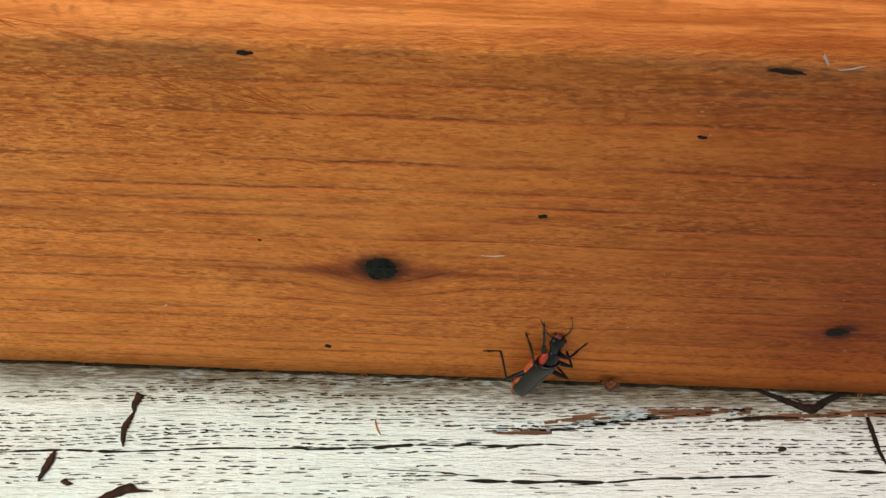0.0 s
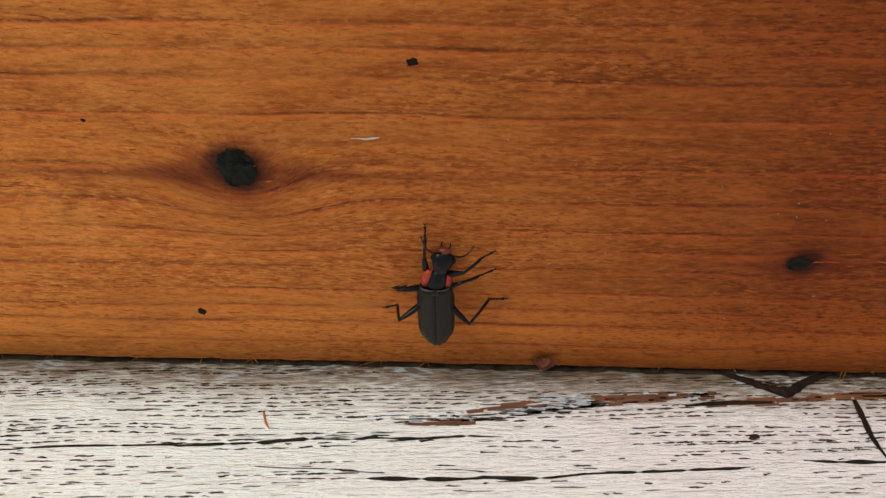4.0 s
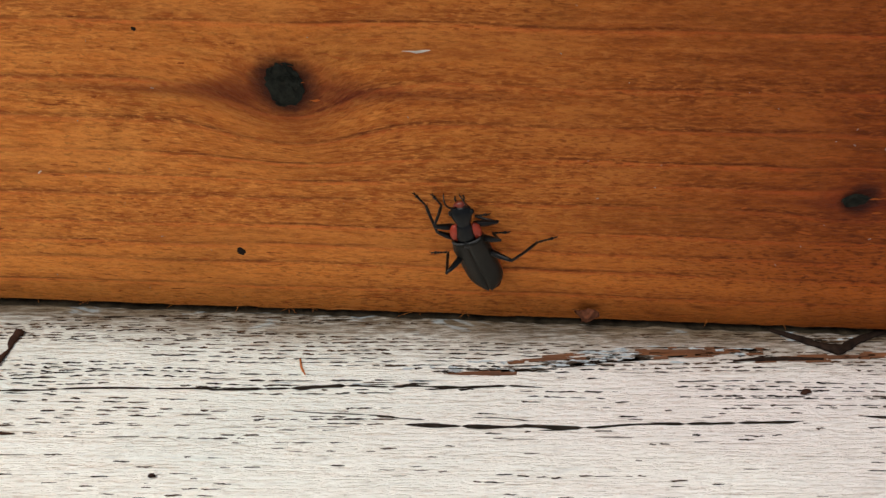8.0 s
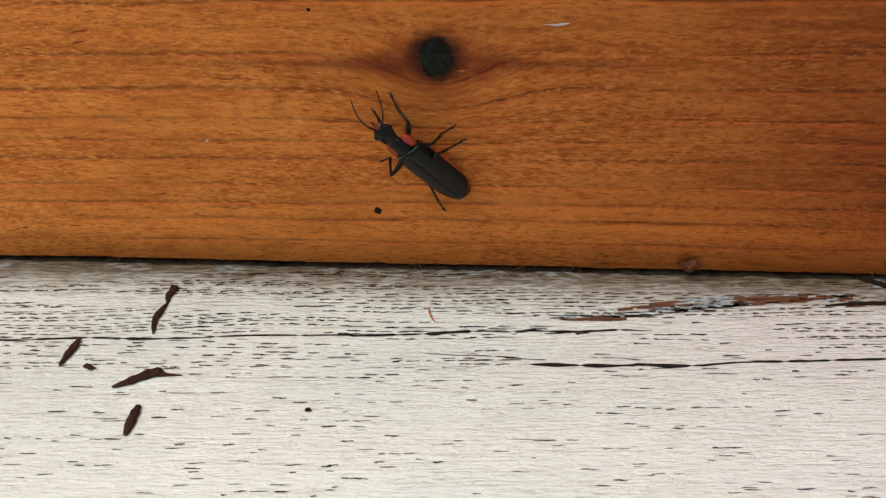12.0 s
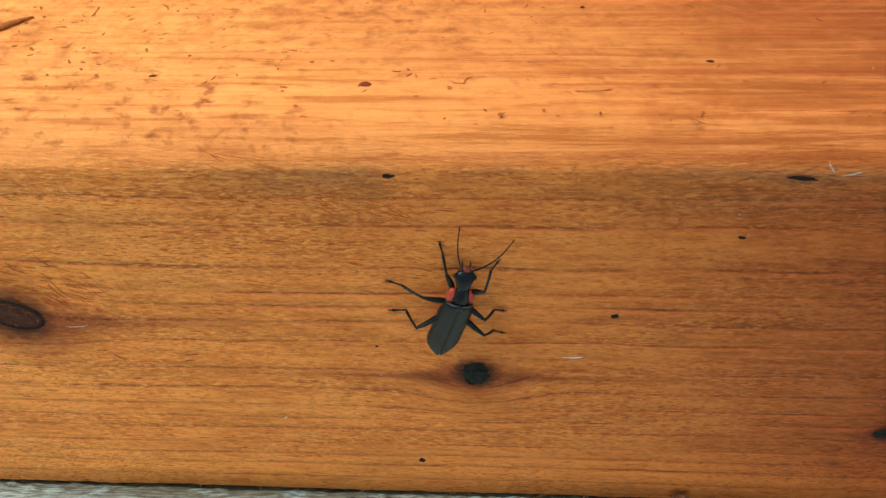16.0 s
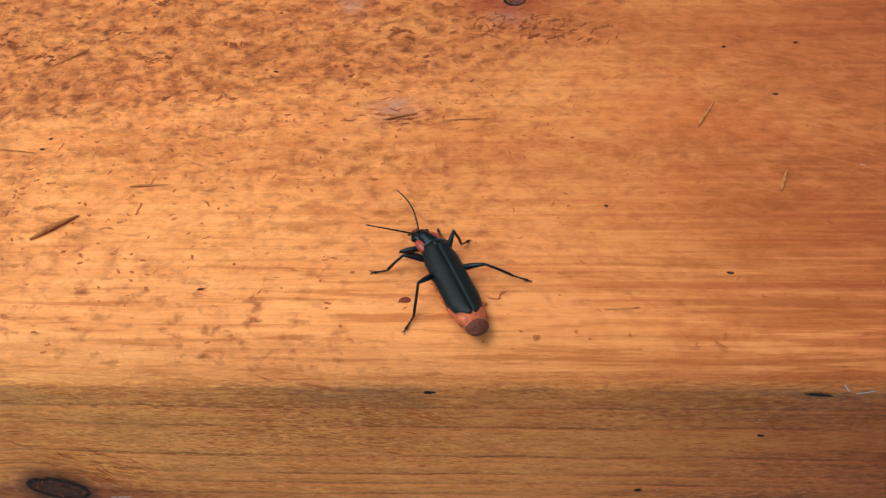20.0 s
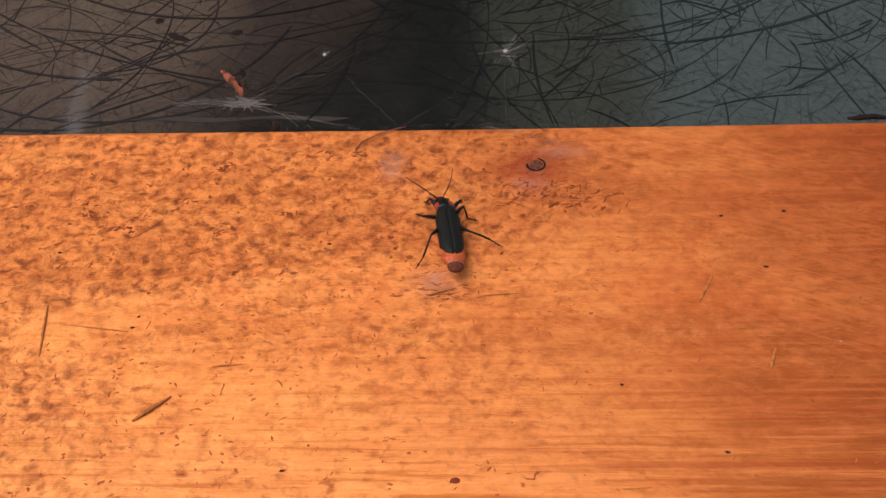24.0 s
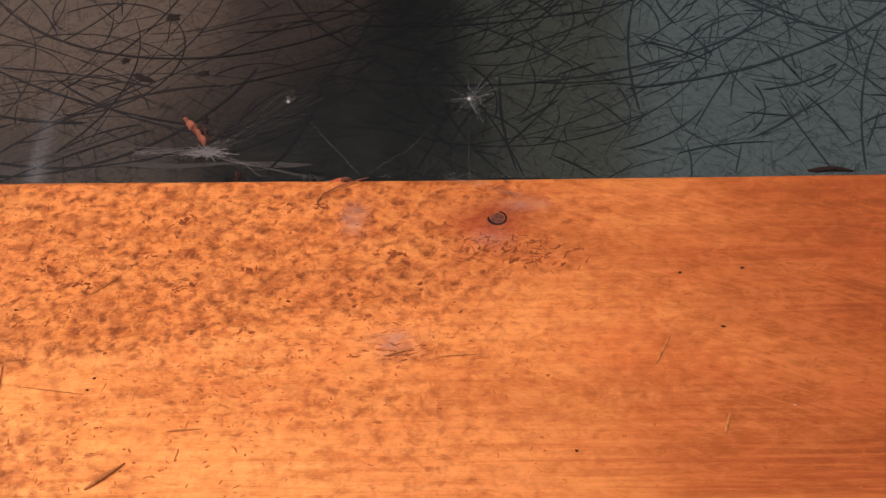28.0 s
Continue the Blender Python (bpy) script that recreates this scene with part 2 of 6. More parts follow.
    # grey weathering on the front under the arris
    grey = g.math("MULTIPLY", g.ramp(z0, -9.0, -3.0), g.ramp(z0, -2.6, -3.4))
    grey = g.math("MULTIPLY", grey, g.ramp(g.noise(g.scaled(0.05, 0.3, 0.3, co), 1.0, 4.0, 0.6, 0.6), 0.42, 0.62, 0.0, 0.42))
    c = g.mix(grey, c, (0.135, 0.082, 0.042))
    # the upper face: pale bands along the grain, and a rough, flecked field behind a slanting line
    band = g.noise(g.scaled(0.012, 0.22, 0.22, co2), 1.0, 5.0, 0.68, 0.5)
    c = g.mix(g.math("MULTIPLY", g.ramp(band, 0.50, 0.66, 0.0, 0.45), top), c, peach)
    c = g.mix(g.math("MULTIPLY", g.ramp(band, 0.47, 0.36, 0.0, 0.40), behind), c, rust)
    mottle = g.noise(g.scaled(0.30, 0.5, 0.5, co), 1.0, 6.0, 0.74, 0.7)
    c = g.mix(g.math("MULTIPLY", g.ramp(mottle, 0.50, 0.64, 0.0, 0.55), top), c, peach)
    c = g.mix(g.math("MULTIPLY", g.ramp(mottle, 0.49, 0.36, 0.0, 0.72), behind), c, rust)
    glow = g.noise(g.scaled(0.055, 0.10, 0.10, co), 1.0, 4.0, 0.62, 0.8)
    c = g.mix(g.math("MULTIPLY", g.ramp(glow, 0.48, 0.66, 0.0, 0.50), behind), c, g.mix(end, (0.64, 0.135, 0.026), (0.30, 0.052, 0.010)))
    # feathered grain that runs aslant of the beam
    skew = g.n("ShaderNodeCombineXYZ")
    g.put(skew.inputs[0], x0)
    g.put(skew.inputs[1], g.math("MULTIPLY_ADD", x0, 0.42, y0))
    feather = g.noise(g.scaled(0.10, 1.5, 1.0, skew.outputs[0]), 1.0, 4.0, 0.6, 0.6)
    there = g.math("MULTIPLY", g.math("MULTIPLY", g.ramp(x0, -2.0, 12.0), top), g.ramp(field0(g, co), 0.42, 0.58))
    c = g.mix(g.math("MULTIPLY", there, g.ramp(feather, 0.48, 0.66, 0.0, 0.40)), c, rust)
    c = g.mix(g.math("MULTIPLY", there, g.ramp(feather, 0.50, 0.34, 0.0, 0.40)), c, peach)
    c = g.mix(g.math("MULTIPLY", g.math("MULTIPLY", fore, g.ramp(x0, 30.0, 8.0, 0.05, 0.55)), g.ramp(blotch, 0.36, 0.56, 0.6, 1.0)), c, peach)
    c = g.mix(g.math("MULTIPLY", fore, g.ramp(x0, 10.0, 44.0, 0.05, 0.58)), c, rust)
    streaks = g.noise(g.scaled(0.05, 1.1, 1.1, co), 1.0, 4.0, 0.66, 0.4)
    c = g.mix(g.math("MULTIPLY", fore, g.ramp(streaks, 0.51, 0.61, 0.0, 0.75)), c, peach)
    c = g.mix(g.math("MULTIPLY", fore, g.ramp(streaks, 0.46, 0.37, 0.0, 0.65)), c, rust)
    scab = g.noise(g.scaled(0.58, 0.66, 0.66, co), 1.0, 4.0, 0.62, 0.4)
    scab2 = g.noise(g.scaled(0.26, 0.30, 0.30, co), 1.0, 5.0, 0.72, 0.6)
    field = g.noise(g.scaled(0.04, 0.08, 0.08, co), 1.0, 3.0, 0.55, 0.4)
    edge = g.math("SUBTRACT", y0, g.math("MULTIPLY_ADD", x0, 0.19, g.math("MULTIPLY_ADD", field, 6.0, 37.0)))
    zone = g.math("MULTIPLY", g.ramp(edge, -0.8, 1.6), g.ramp(x0, 22.0, 2.0))
    amount = g.math("ADD", g.math("MULTIPLY", zone, 0.85), g.math("MULTIPLY", g.ramp(field, 0.36, 0.58, 0.18, 0.65), g.math("MULTIPLY", g.ramp(x0, 45.0, -5.0, 0.25, 1.0), g.ramp(y0, 4.0, 24.0, 0.28, 1.0))), clamp=True)
    amount = g.math("ADD", amount, g.math("MULTIPLY", g.ramp(x0, -34.0, -52.0, 0.0, 0.5), g.ramp(field, 0.42, 0.56)), clamp=True)
    amount = g.math("MULTIPLY", amount, top)
    c = g.mix(g.math("MULTIPLY", g.ramp(scab, 0.36, 0.48, 0.6, 0.0), amount), c, peach)
    c = g.mix(g.math("MULTIPLY", g.math("MULTIPLY", zone, top), 0.35), c, rust)
    c = g.mix(g.math("MULTIPLY", g.ramp(scab2, 0.44, 0.68), g.math("MULTIPLY", amount, 0.65)), c, (0.22, 0.046, 0.009))
    c = g.mix(g.math("MULTIPLY", g.ramp(scab, 0.49, 0.67), g.math("MULTIPLY", amount, 0.90)), c, (0.15, 0.031, 0.007))
    seams = g.noise(g.scaled(0.012, 0.9, 0.9, co2), 1.0, 3.0, 0.6, 0.2)
    seams = g.math("MULTIPLY", g.ramp(seams, 0.56, 0.62), g.math("MULTIPLY", g.ramp(x0, -10.0, 30.0, 0.15, 0.6), fore))
    c = g.mix(seams, c, g.mix(end, (0.42, 0.075, 0.016), (0.20, 0.032, 0.007)))
    # small soft brown spots, thick in places
    spots = g.noise(g.scaled(0.55, 0.95, 0.95, co), 1.0, 3.0, 0.55, 0.3)
    thick = g.math("MULTIPLY", g.ramp(g.noise(g.scaled(0.05, 0.10, 0.10, co), 1.0, 3.0, 0.6), 0.36, 0.60, 0.15, 1.0), g.ramp(x0, 40.0, -10.0, 0.35, 1.0))
    c = g.mix(g.math("MULTIPLY", g.math("MULTIPLY", g.ramp(spots, 0.53, 0.74, 0.0, 0.95), thick), top), c, (0.24, 0.050, 0.010))
    # iron has stained the wood red round the nail
    sx = g.math("DIVIDE", g.math("SUBTRACT", x0, 7.4), 4.4)
    sy = g.math("DIVIDE", g.math("SUBTRACT", y0, 53.0), 3.4)
    stain = g.math("EXPONENT", g.math("MULTIPLY", g.math("MULTIPLY_ADD", sx, sx, g.math("MULTIPLY", sy, sy)), -1.0))
    stain = g.math("MULTIPLY", g.math("MULTIPLY", stain, top), g.ramp(mottle, 0.3, 0.6, 0.95, 0.5))
    c = g.mix(stain, c, (0.40, 0.058, 0.012))
    # grey dusty blooms
    for bx, by, bw, bh in ((-11.6, 54.0, 1.6, 2.6), (7.4, 50.2, 2.2, 1.5), (-5.0, 33.2, 2.4, 1.8), (12.0, 56.5, 3.0, 1.0)):
        px = g.math("DIVIDE", g.math("SUBTRACT", x0, bx), bw)
        py = g.math("DIVIDE", g.math("SUBTRACT", y0, by), bh)
        bloom = g.math("EXPONENT", g.math("MULTIPLY", g.math("MULTIPLY_ADD", px, px, g.math("MULTIPLY", py, py)), -1.0))
        c = g.mix(g.math("MULTIPLY", g.math("MULTIPLY", bloom, top), g.ramp(mottle, 0.38, 0.60, 0.1, 0.65)), c, (0.30, 0.17, 0.13))
    c = g.mix(g.math("MULTIPLY", dark, 0.80), c, (0.120, 0.017, 0.007))
    c = g.mix(g.math("MULTIPLY", rim, 0.85), c, (0.030, 0.008, 0.005))
    rough = g.ramp(pores, 0.3, 0.7, 0.55, 0.75)
    calm = g.math("MULTIPLY_ADD", top, -0.75, 1.0)
    h = g.math("MULTIPLY", g.math("ADD", g.math("MULTIPLY", fibre, 0.6), g.math("MULTIPLY", dash, -0.7)), calm)
    h = g.math("ADD", h, g.math("MULTIPLY", g.math("MULTIPLY", scab, amount), -1.2))
    h = g.math("ADD", h, g.math("MULTIPLY", g.math("MULTIPLY", light, 0.5), calm))
    return g.done(c, rough, g.bump(h, 0.0005, 0.9), spec=0.08)


def old_paint():
    g = Graph("old_white_paint")
    co = g.scaled(1000, 1000, 1000)
    sep = g.n("ShaderNodeSeparateXYZ")
    g.put(sep.inputs[0], co)
    x, y, _z = sep.outputs
    slant = g.n("ShaderNodeCombineXYZ")
    g.put(slant.inputs[0], x)
    g.put(slant.inputs[1], g.math("MULTIPLY_ADD", x, -0.045, y))
    cs = slant.outputs[0]
    tone = g.noise(g.scaled(0.03, 0.16, 0.16, cs), 1.0, 4.0, 0.6, 0.4)
    pink = g.noise(g.scaled(0.018, 0.05, 0.05, cs), 1.0, 2.0)
    streak = g.noise(g.scaled(0.08, 1.7, 1.7, cs), 1.0, 4.0, 0.6, 0.2)
    comb = g.noise(g.scaled(0.50, 3.6, 3.6, cs), 1.0, 4.0, 0.6, 0.2)
    dirt = g.noise(g.scaled(0.14, 0.5, 0.5, cs), 1.0, 4.0, 0.65, 0.6)
    grit = g.noise(g.scaled(1.6, 2.4, 2.4, cs), 1.0, 3.0, 0.6)
    # paint worn thin and dirty towards the foot of the beam
    near = g.math("ADD", g.ramp(y, -6.5, 0.3), g.math("MULTIPLY", g.math("SUBTRACT", dirt, 0.5), 1.5))
    thin = g.ramp(near, 0.12, 0.80)
    c = g.mix(g.ramp(tone, 0.35, 0.7), (0.97, 0.975, 0.875), (0.91, 0.905, 0.805))
    c = g.mix(g.math("MULTIPLY", g.ramp(pink, 0.40, 0.58, 0.15, 0.65), g.ramp(x, 5, 45)), c, (0.78, 0.68, 0.665))
    mint = g.noise(g.scaled(0.022, 0.07, 0.07, cs), 1.0, 3.0, 0.55, 0.4)
    c = g.mix(g.math("MULTIPLY", g.ramp(mint, 0.42, 0.60, 0.10, 0.65), g.ramp(x, 40, -20)), c, (0.74, 0.83, 0.77))
    stain = g.noise(g.scaled(0.07, 0.22, 0.22, cs), 1.0, 5.0, 0.7, 0.8)
    c = g.mix(g.ramp(stain, 0.58, 0.76, 0.0, 0.35), c, (0.60, 0.54, 0.45))
    c = g.mix(g.ramp(streak, 0.56, 0.74, 0.0, 0.25), c, (0.62, 0.59, 0.53))
    c = g.mix(g.ramp(comb, 0.54, 0.66, 0.0, 0.30), c, (0.52, 0.49, 0.44))
    c = g.mix(g.ramp(grit, 0.60, 0.70, 0.0, 0.35), c, (0.48, 0.44, 0.38))
    c = g.mix(g.math("MULTIPLY", g.ramp(comb, 0.42, 0.58, 0.15, 0.9), g.math("MULTIPLY", thin, 0.70)), c, (0.20, 0.135, 0.075))
    c = g.mix(g.math("MULTIPLY", g.ramp(y, -4.5, -0.5), g.ramp(stain, 0.38, 0.56, 0.25, 0.9)), c, (0.22, 0.15, 0.08))
    c = g.mix(g.math("MULTIPLY", g.ramp(y, -3.2, 0.0), g.ramp(comb, 0.42, 0.58, 0.30, 0.9)), c, (0.095, 0.066, 0.038))
    c = g.mix(g.math("MULTIPLY", g.ramp(y, -4.0, -1.0), g.ramp(dirt, 0.60, 0.66, 0.0, 0.6)), c, (0.42, 0.49, 0.50))
    h = g.math("ADD", g.math("MULTIPLY", streak, 0.8), g.math("MULTIPLY", comb, 0.9))
    h = g.math("ADD", h, g.math("MULTIPLY", grit, 0.5))
    return g.done(c, 0.7, g.bump(h, 0.00055, 1.0), spec=0.2)


def plain(name, color, rough=0.6, vary=0.3, scale=900.0, metal=0.0, spec=0.4, relief=0.0, stretch=(1, 1, 1)):
    """A surface of one colour with grain at two scales."""
    g = Graph(name)
    fine = g.noise(g.scaled(scale * stretch[0], scale * stretch[1], scale * stretch[2]), 1.0, 4.0, 0.6)
    wide = g.noise(g.scaled(scale * 0.15, scale * 0.15, scale * 0.15), 1.0, 3.0)
    lo = tuple(v * (1 - vary) for v in color)
    hi = tuple(min(1.0, v * (1 + vary)) for v in color)
    c = g.mix(g.ramp(fine, 0.3, 0.7), lo, hi)
    c = g.mix(g.ramp(wide, 0.4, 0.7, 0.0, 0.4), c, lo)
    return g.done(c, rough, g.bump(fine, relief, 0.8) if relief else None, metal, spec)


def island(name, a, b, rough=0.7):
    """Small loose pieces, each with its own shade."""
    g = Graph(name)
    r = g.n("ShaderNodeNewGeometry").outputs["Random Per Island"]
    return g.done(g.mix(r, a, b), rough, spec=0.08)


def scratched_plastic():
    g = Graph("scratched_dark_plastic")
    co = g.scaled(1000, 1000, 1000)
    film = g.noise(g.scaled(0.05, 0.05, 0.05, co), 1.0, 4.0, 0.6, 0.5)
    hair = g.noise(g.scaled(2.2, 0.35, 1.0, co), 1.0, 3.0, 0.6, 0.8)
    dust = g.noise(g.scaled(1.6, 1.6, 1.6, co), 1.0, 4.0, 0.7)
    g.b.inputs["IOR"].default_value = 2.15
    c = g.mix(g.ramp(film, 0.35, 0.7), (0.0024, 0.0024, 0.0020), (0.0045, 0.0044, 0.0036))
    c = g.mix(g.ramp(hair, 0.58, 0.75, 0.0, 0.5), c, (0.010, 0.010, 0.0085))
    dull = g.ramp(g.noise(g.scaled(0.9, 0.9, 0.9, co), 1.0, 5.0, 0.72, 0.6), 0.46, 0.66, 0.0, 0.35)
    for turn in (0.2, 0.5, 0.9, 1.3, 1.8, 2.2, 2.6, 2.9):
        rot = g.n("ShaderNodeVectorRotate")
        g.put(rot.inputs["Vector"], co)
        rot.inputs["Angle"].default_value = turn
        fine = g.noise(g.scaled(0.09, 1.5, 1.0, rot.outputs[0]), 1.0, 3.0, 0.6, 0.9)
        c = g.mix(g.ramp(fine, 0.60, 0.70, 0.0, 0.35), c, (0.010, 0.010, 0.009))
        dull = g.math("ADD", dull, g.ramp(fine, 0.60, 0.66, 0.0, 0.40), clamp=True)
    c = g.mix(g.ramp(dust, 0.66, 0.78, 0.0, 0.15), c, (0.02, 0.018, 0.014))
    cloud = g.noise(g.scaled(0.11, 0.09, 0.1, co), 1.0, 6.0, 0.7, 0.8)
    c = g.mix(g.ramp(cloud, 0.45, 0.70, 0.0, 0.5), c, (0.007, 0.006, 0.0048))
    return g.done(c, g.ramp(cloud, 0.3, 0.7, 0.11, 0.19), g.bump(film, 0.0002, 0.15), spec=1.0, tint=(1.0, 0.97, 0.84), gloss=g.math("SUBTRACT", 1.0, g.math("MULTIPLY", dull, 0.75)))


def pale_streak():
    """A thin pale streak that lets most of what lies under it through."""
    g = Graph("pale_overlay")
    sep = g.n("ShaderNodeSeparateXYZ")
    g.put(sep.inputs[0], g.scaled(1000, 1000, 1000))
    x, y, _z = sep.outputs
    n = g.noise(g.scaled(700, 160, 700), 1.0, 4.0, 0.6)
    off = g.math("DIVIDE", g.math("ADD", x, g.math("MULTIPLY_ADD", y, 0.16, 52.9)), 1.5)
    band = g.math("EXPONENT", g.math("MULTIPLY", g.math("MULTIPLY", off, off), -1.0))
    band = g.math("MULTIPLY", g.math("MULTIPLY", band, g.ramp(y, 92, 66)), g.ramp(n, 0.25, 0.7, 0.01, 0.13))
    return g.done((0.62, 0.58, 0.54), 0.7, alpha=band, spec=0.1)


def elytron_black():
    g = Graph("elytron_black")
    grain = g.noise(g.scaled(9000, 5000, 9000), 1.0, 3.0, 0.6)
    down = g.noise(g.scaled(14000, 2500, 14000), 1.0, 2.0, 0.6)
    c = g.mix(g.ramp(grain, 0.35, 0.7), (0.0042, 0.0044, 0.0036), (0.0090, 0.0090, 0.0072))
    c = g.mix(g.ramp(down, 0.52, 0.72, 0.0, 0.5), c, (0.018, 0.017, 0.013))
    m = g.done(c, g.ramp(down, 0.35, 0.65, 0.30, 0.48), g.bump(grain, 0.00005, 0.6), spec=0.14)
    g.b.inputs["Specular Tint"].default_value = (1.0, 0.88, 0.74, 1.0)
    g.b.inputs["Sheen Weight"].default_value = 0.035
    g.b.inputs["Sheen Tint"].default_value = (1.0, 0.84, 0.64, 1.0)
    g.b.inputs["Sheen Roughness"].default_value = 0.4
    return m


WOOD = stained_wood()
PAINT = old_paint()
SHEET = scratched_plastic()
SCRATCH = plain("scratch_black", (0.004, 0.004, 0.004), 0.26, 0.4, spec=0.60)
KNOT_DARK = plain("knot_dark", (0.017, 0.0175, 0.013), 0.9, 0.6, 1300, spec=0.06, relief=0.00025)
KNOT_BROWN = plain("knot_brown", (0.050, 0.016, 0.007), 0.8, 0.6, 1200, spec=0.1, relief=0.0003)
SPECK = plain("speck_black", (0.016, 0.009, 0.006), 0.85, 0.4, 2500, spec=0.1)
FLECK = island("wood_fleck", (0.26, 0.060, 0.012), (0.42, 0.105, 0.020))
CRACK = island("crack_dark", (0.014, 0.011, 0.008), (0.085, 0.060, 0.042), 0.9)
CRACK_SOFT = plain("crack_brown", (0.026, 0.020, 0.016), 0.9, 0.7, 900, spec=0.05)
CRACK_FOOT = island("crack_brown_dark", (0.020, 0.013, 0.008), (0.085, 0.048, 0.025), 0.9)
SCRAP = island("dark_scrap", (0.17, 0.038, 0.009), (0.34, 0.080, 0.016))
DARK_SCRAP = island("bark_scrap", (0.15, 0.034, 0.008), (0.28, 0.062, 0.013))
CRACK_BLACK = plain("crack_black", (0.022, 0.017, 0.013), 0.9, 0.6, 1200, spec=0.06)
# dark colour that stands in for shade in the gap under the beam
SEAM_SHADE = plain("seam_shade", (0.034, 0.026, 0.016), 0.95, 0.8, 700, spec=0.03, relief=0.0004)
TWIG = plain("dark_twig", (0.020, 0.011, 0.007), 0.8, 0.6, 1500, spec=0.1, relief=0.0003)
AMBER = plain("amber_brown", (0.016, 0.009, 0.002), 0.6, 0.4, 700)
PAINT_BLUE = plain("blue_grey_paint", (0.42, 0.48, 0.50), 0.6, 0.3, 1500)
BARE = plain("bare_brown_wood", (0.140, 0.054, 0.020), 0.7, 0.5, 1400, relief=0.0003, stretch=(0.15, 1, 1))
RED_SPOT = plain("red_brown_spot", (0.17, 0.030, 0.012), 0.7, 0.4, 2500, spec=0.1)
SPLINTER = plain("pale_splinter", (0.40, 0.130, 0.030), 0.7, 0.4, 1500, spec=0.08)
STALK = plain("red_brown_stalk", (0.20, 0.058, 0.026), 0.6, 0.4, 1500, spec=0.1)
HUSK = plain("brown_husk", (0.12, 0.042, 0.020), 0.8, 0.6, 1500, spec=0.08, relief=0.0003)
NEEDLE = plain("dry_brown_leaf", (0.038, 0.016, 0.009), 0.7, 0.5, 1500, spec=0.12, relief=0.0002)
WHITE_BIT = plain("white_lint", (0.36, 0.31, 0.26), 0.7, 0.2, 2000)
SILK = plain("grey_silk", (0.23, 0.185, 0.155), 0.5, 0.2, 2000)
PLUME = plain("pale_plume", (0.62, 0.54, 0.46), 0.5, 0.2, 2000)
RUST = plain("rusty_steel", (0.10, 0.030, 0.014), 0.7, 0.6, 2200, spec=0.15, relief=0.0003)
BARK = plain("red_bark", (0.22, 0.062, 0.030), 0.7, 0.6, 1200, spec=0.1, relief=0.0003)
ELYTRON = elytron_black()
BLACK = plain("black_chitin", (0.0035, 0.0036, 0.0038), 0.30, 0.5, 5000, spec=0.19, relief=0.00004)
LEG_BROWN = plain("dark_brown_chitin", (0.008, 0.006, 0.005), 0.36, 0.4, 5000, spec=0.2, relief=0.00004)
FACE_RED = plain("dark_red_face", (0.15, 0.024, 0.011), 0.35, 0.4, 5000, spec=0.35)
RIDGE_GLEAM = plain("ridge_gleam", (0.030, 0.031, 0.030), 0.38, 0.5, 6000, spec=0.4, relief=0.00005)
RED = plain("red_chitin", (0.27, 0.030, 0.012), 0.38, 0.3, 4000, spec=0.3)
RING_EDGE = plain("pale_orange_membrane", (0.62, 0.20, 0.075), 0.45, 0.2, 3000, spec=0.3)
ORANGE = plain("orange_abdomen", (0.42, 0.080, 0.019), 0.5, 0.55, 2600, spec=0.2)
TIP = plain("dark_red_chitin", (0.13, 0.036, 0.018), 0.6, 0.6, 2500, spec=0.06)
# tones of the unseen panels the lid reflects; the dark one serves the trestle
BACKDROP_BROWN = plain("brown_backdrop", (0.99, 0.56, 0.40), 0.8, 0.3, 12)
PLAIN_DARK = plain("plain_dark", (0.009, 0.010, 0.008), 0.8, 0.3, 12)
BACKDROP_DUSK = plain("dusk_backdrop", (0.36, 0.245, 0.19), 0.8, 0.3, 12)
BACKDROP_UMBER = plain("umber_backdrop", (0.26, 0.150, 0.105), 0.8, 0.3, 12)
BACKDROP_GREEN = plain("green_backdrop", (0.26, 0.265, 0.20), 0.8, 0.3, 12)
BACKDROP_TEAL = plain("grey_green_backdrop", (0.50, 0.60, 0.58), 0.8, 0.25, 12)
PALE_STREAK = pale_streak()
EARTH = plain("earth", (0.10, 0.085, 0.06), 0.9, 0.4, 8)


# ---- mesh helpers (all in millimetres) ----
def part(name, bm, material, parent=None, label="", smooth=True):
    me = bpy.data.meshes.new(name)
    bmesh.ops.scale(bm, vec=(MM, MM, MM), verts=bm.verts)
    bm.to_mesh(me)
    bm.free()
    return put_mesh(name, me, material, parent, label, smooth)


def put_mesh(name, me, material, parent=None, label="", smooth=True):
    me.materials.append(material)
    if smooth:
        me.polygons.foreach_set("use_smooth", [True] * len(me.polygons))
    ob = new(name, me)
    ob.parent = parent
    if label:
        ob["label"] = label
    return ob


def raw(name, verts, faces, material, parent=None, label="", smooth=False):
    me = bpy.data.meshes.new(name)
    me.from_pydata([(x * MM, y * MM, z * MM) for x, y, z in verts], [], faces)
    me.update()
    return put_mesh(name, me, material, parent, label, smooth)


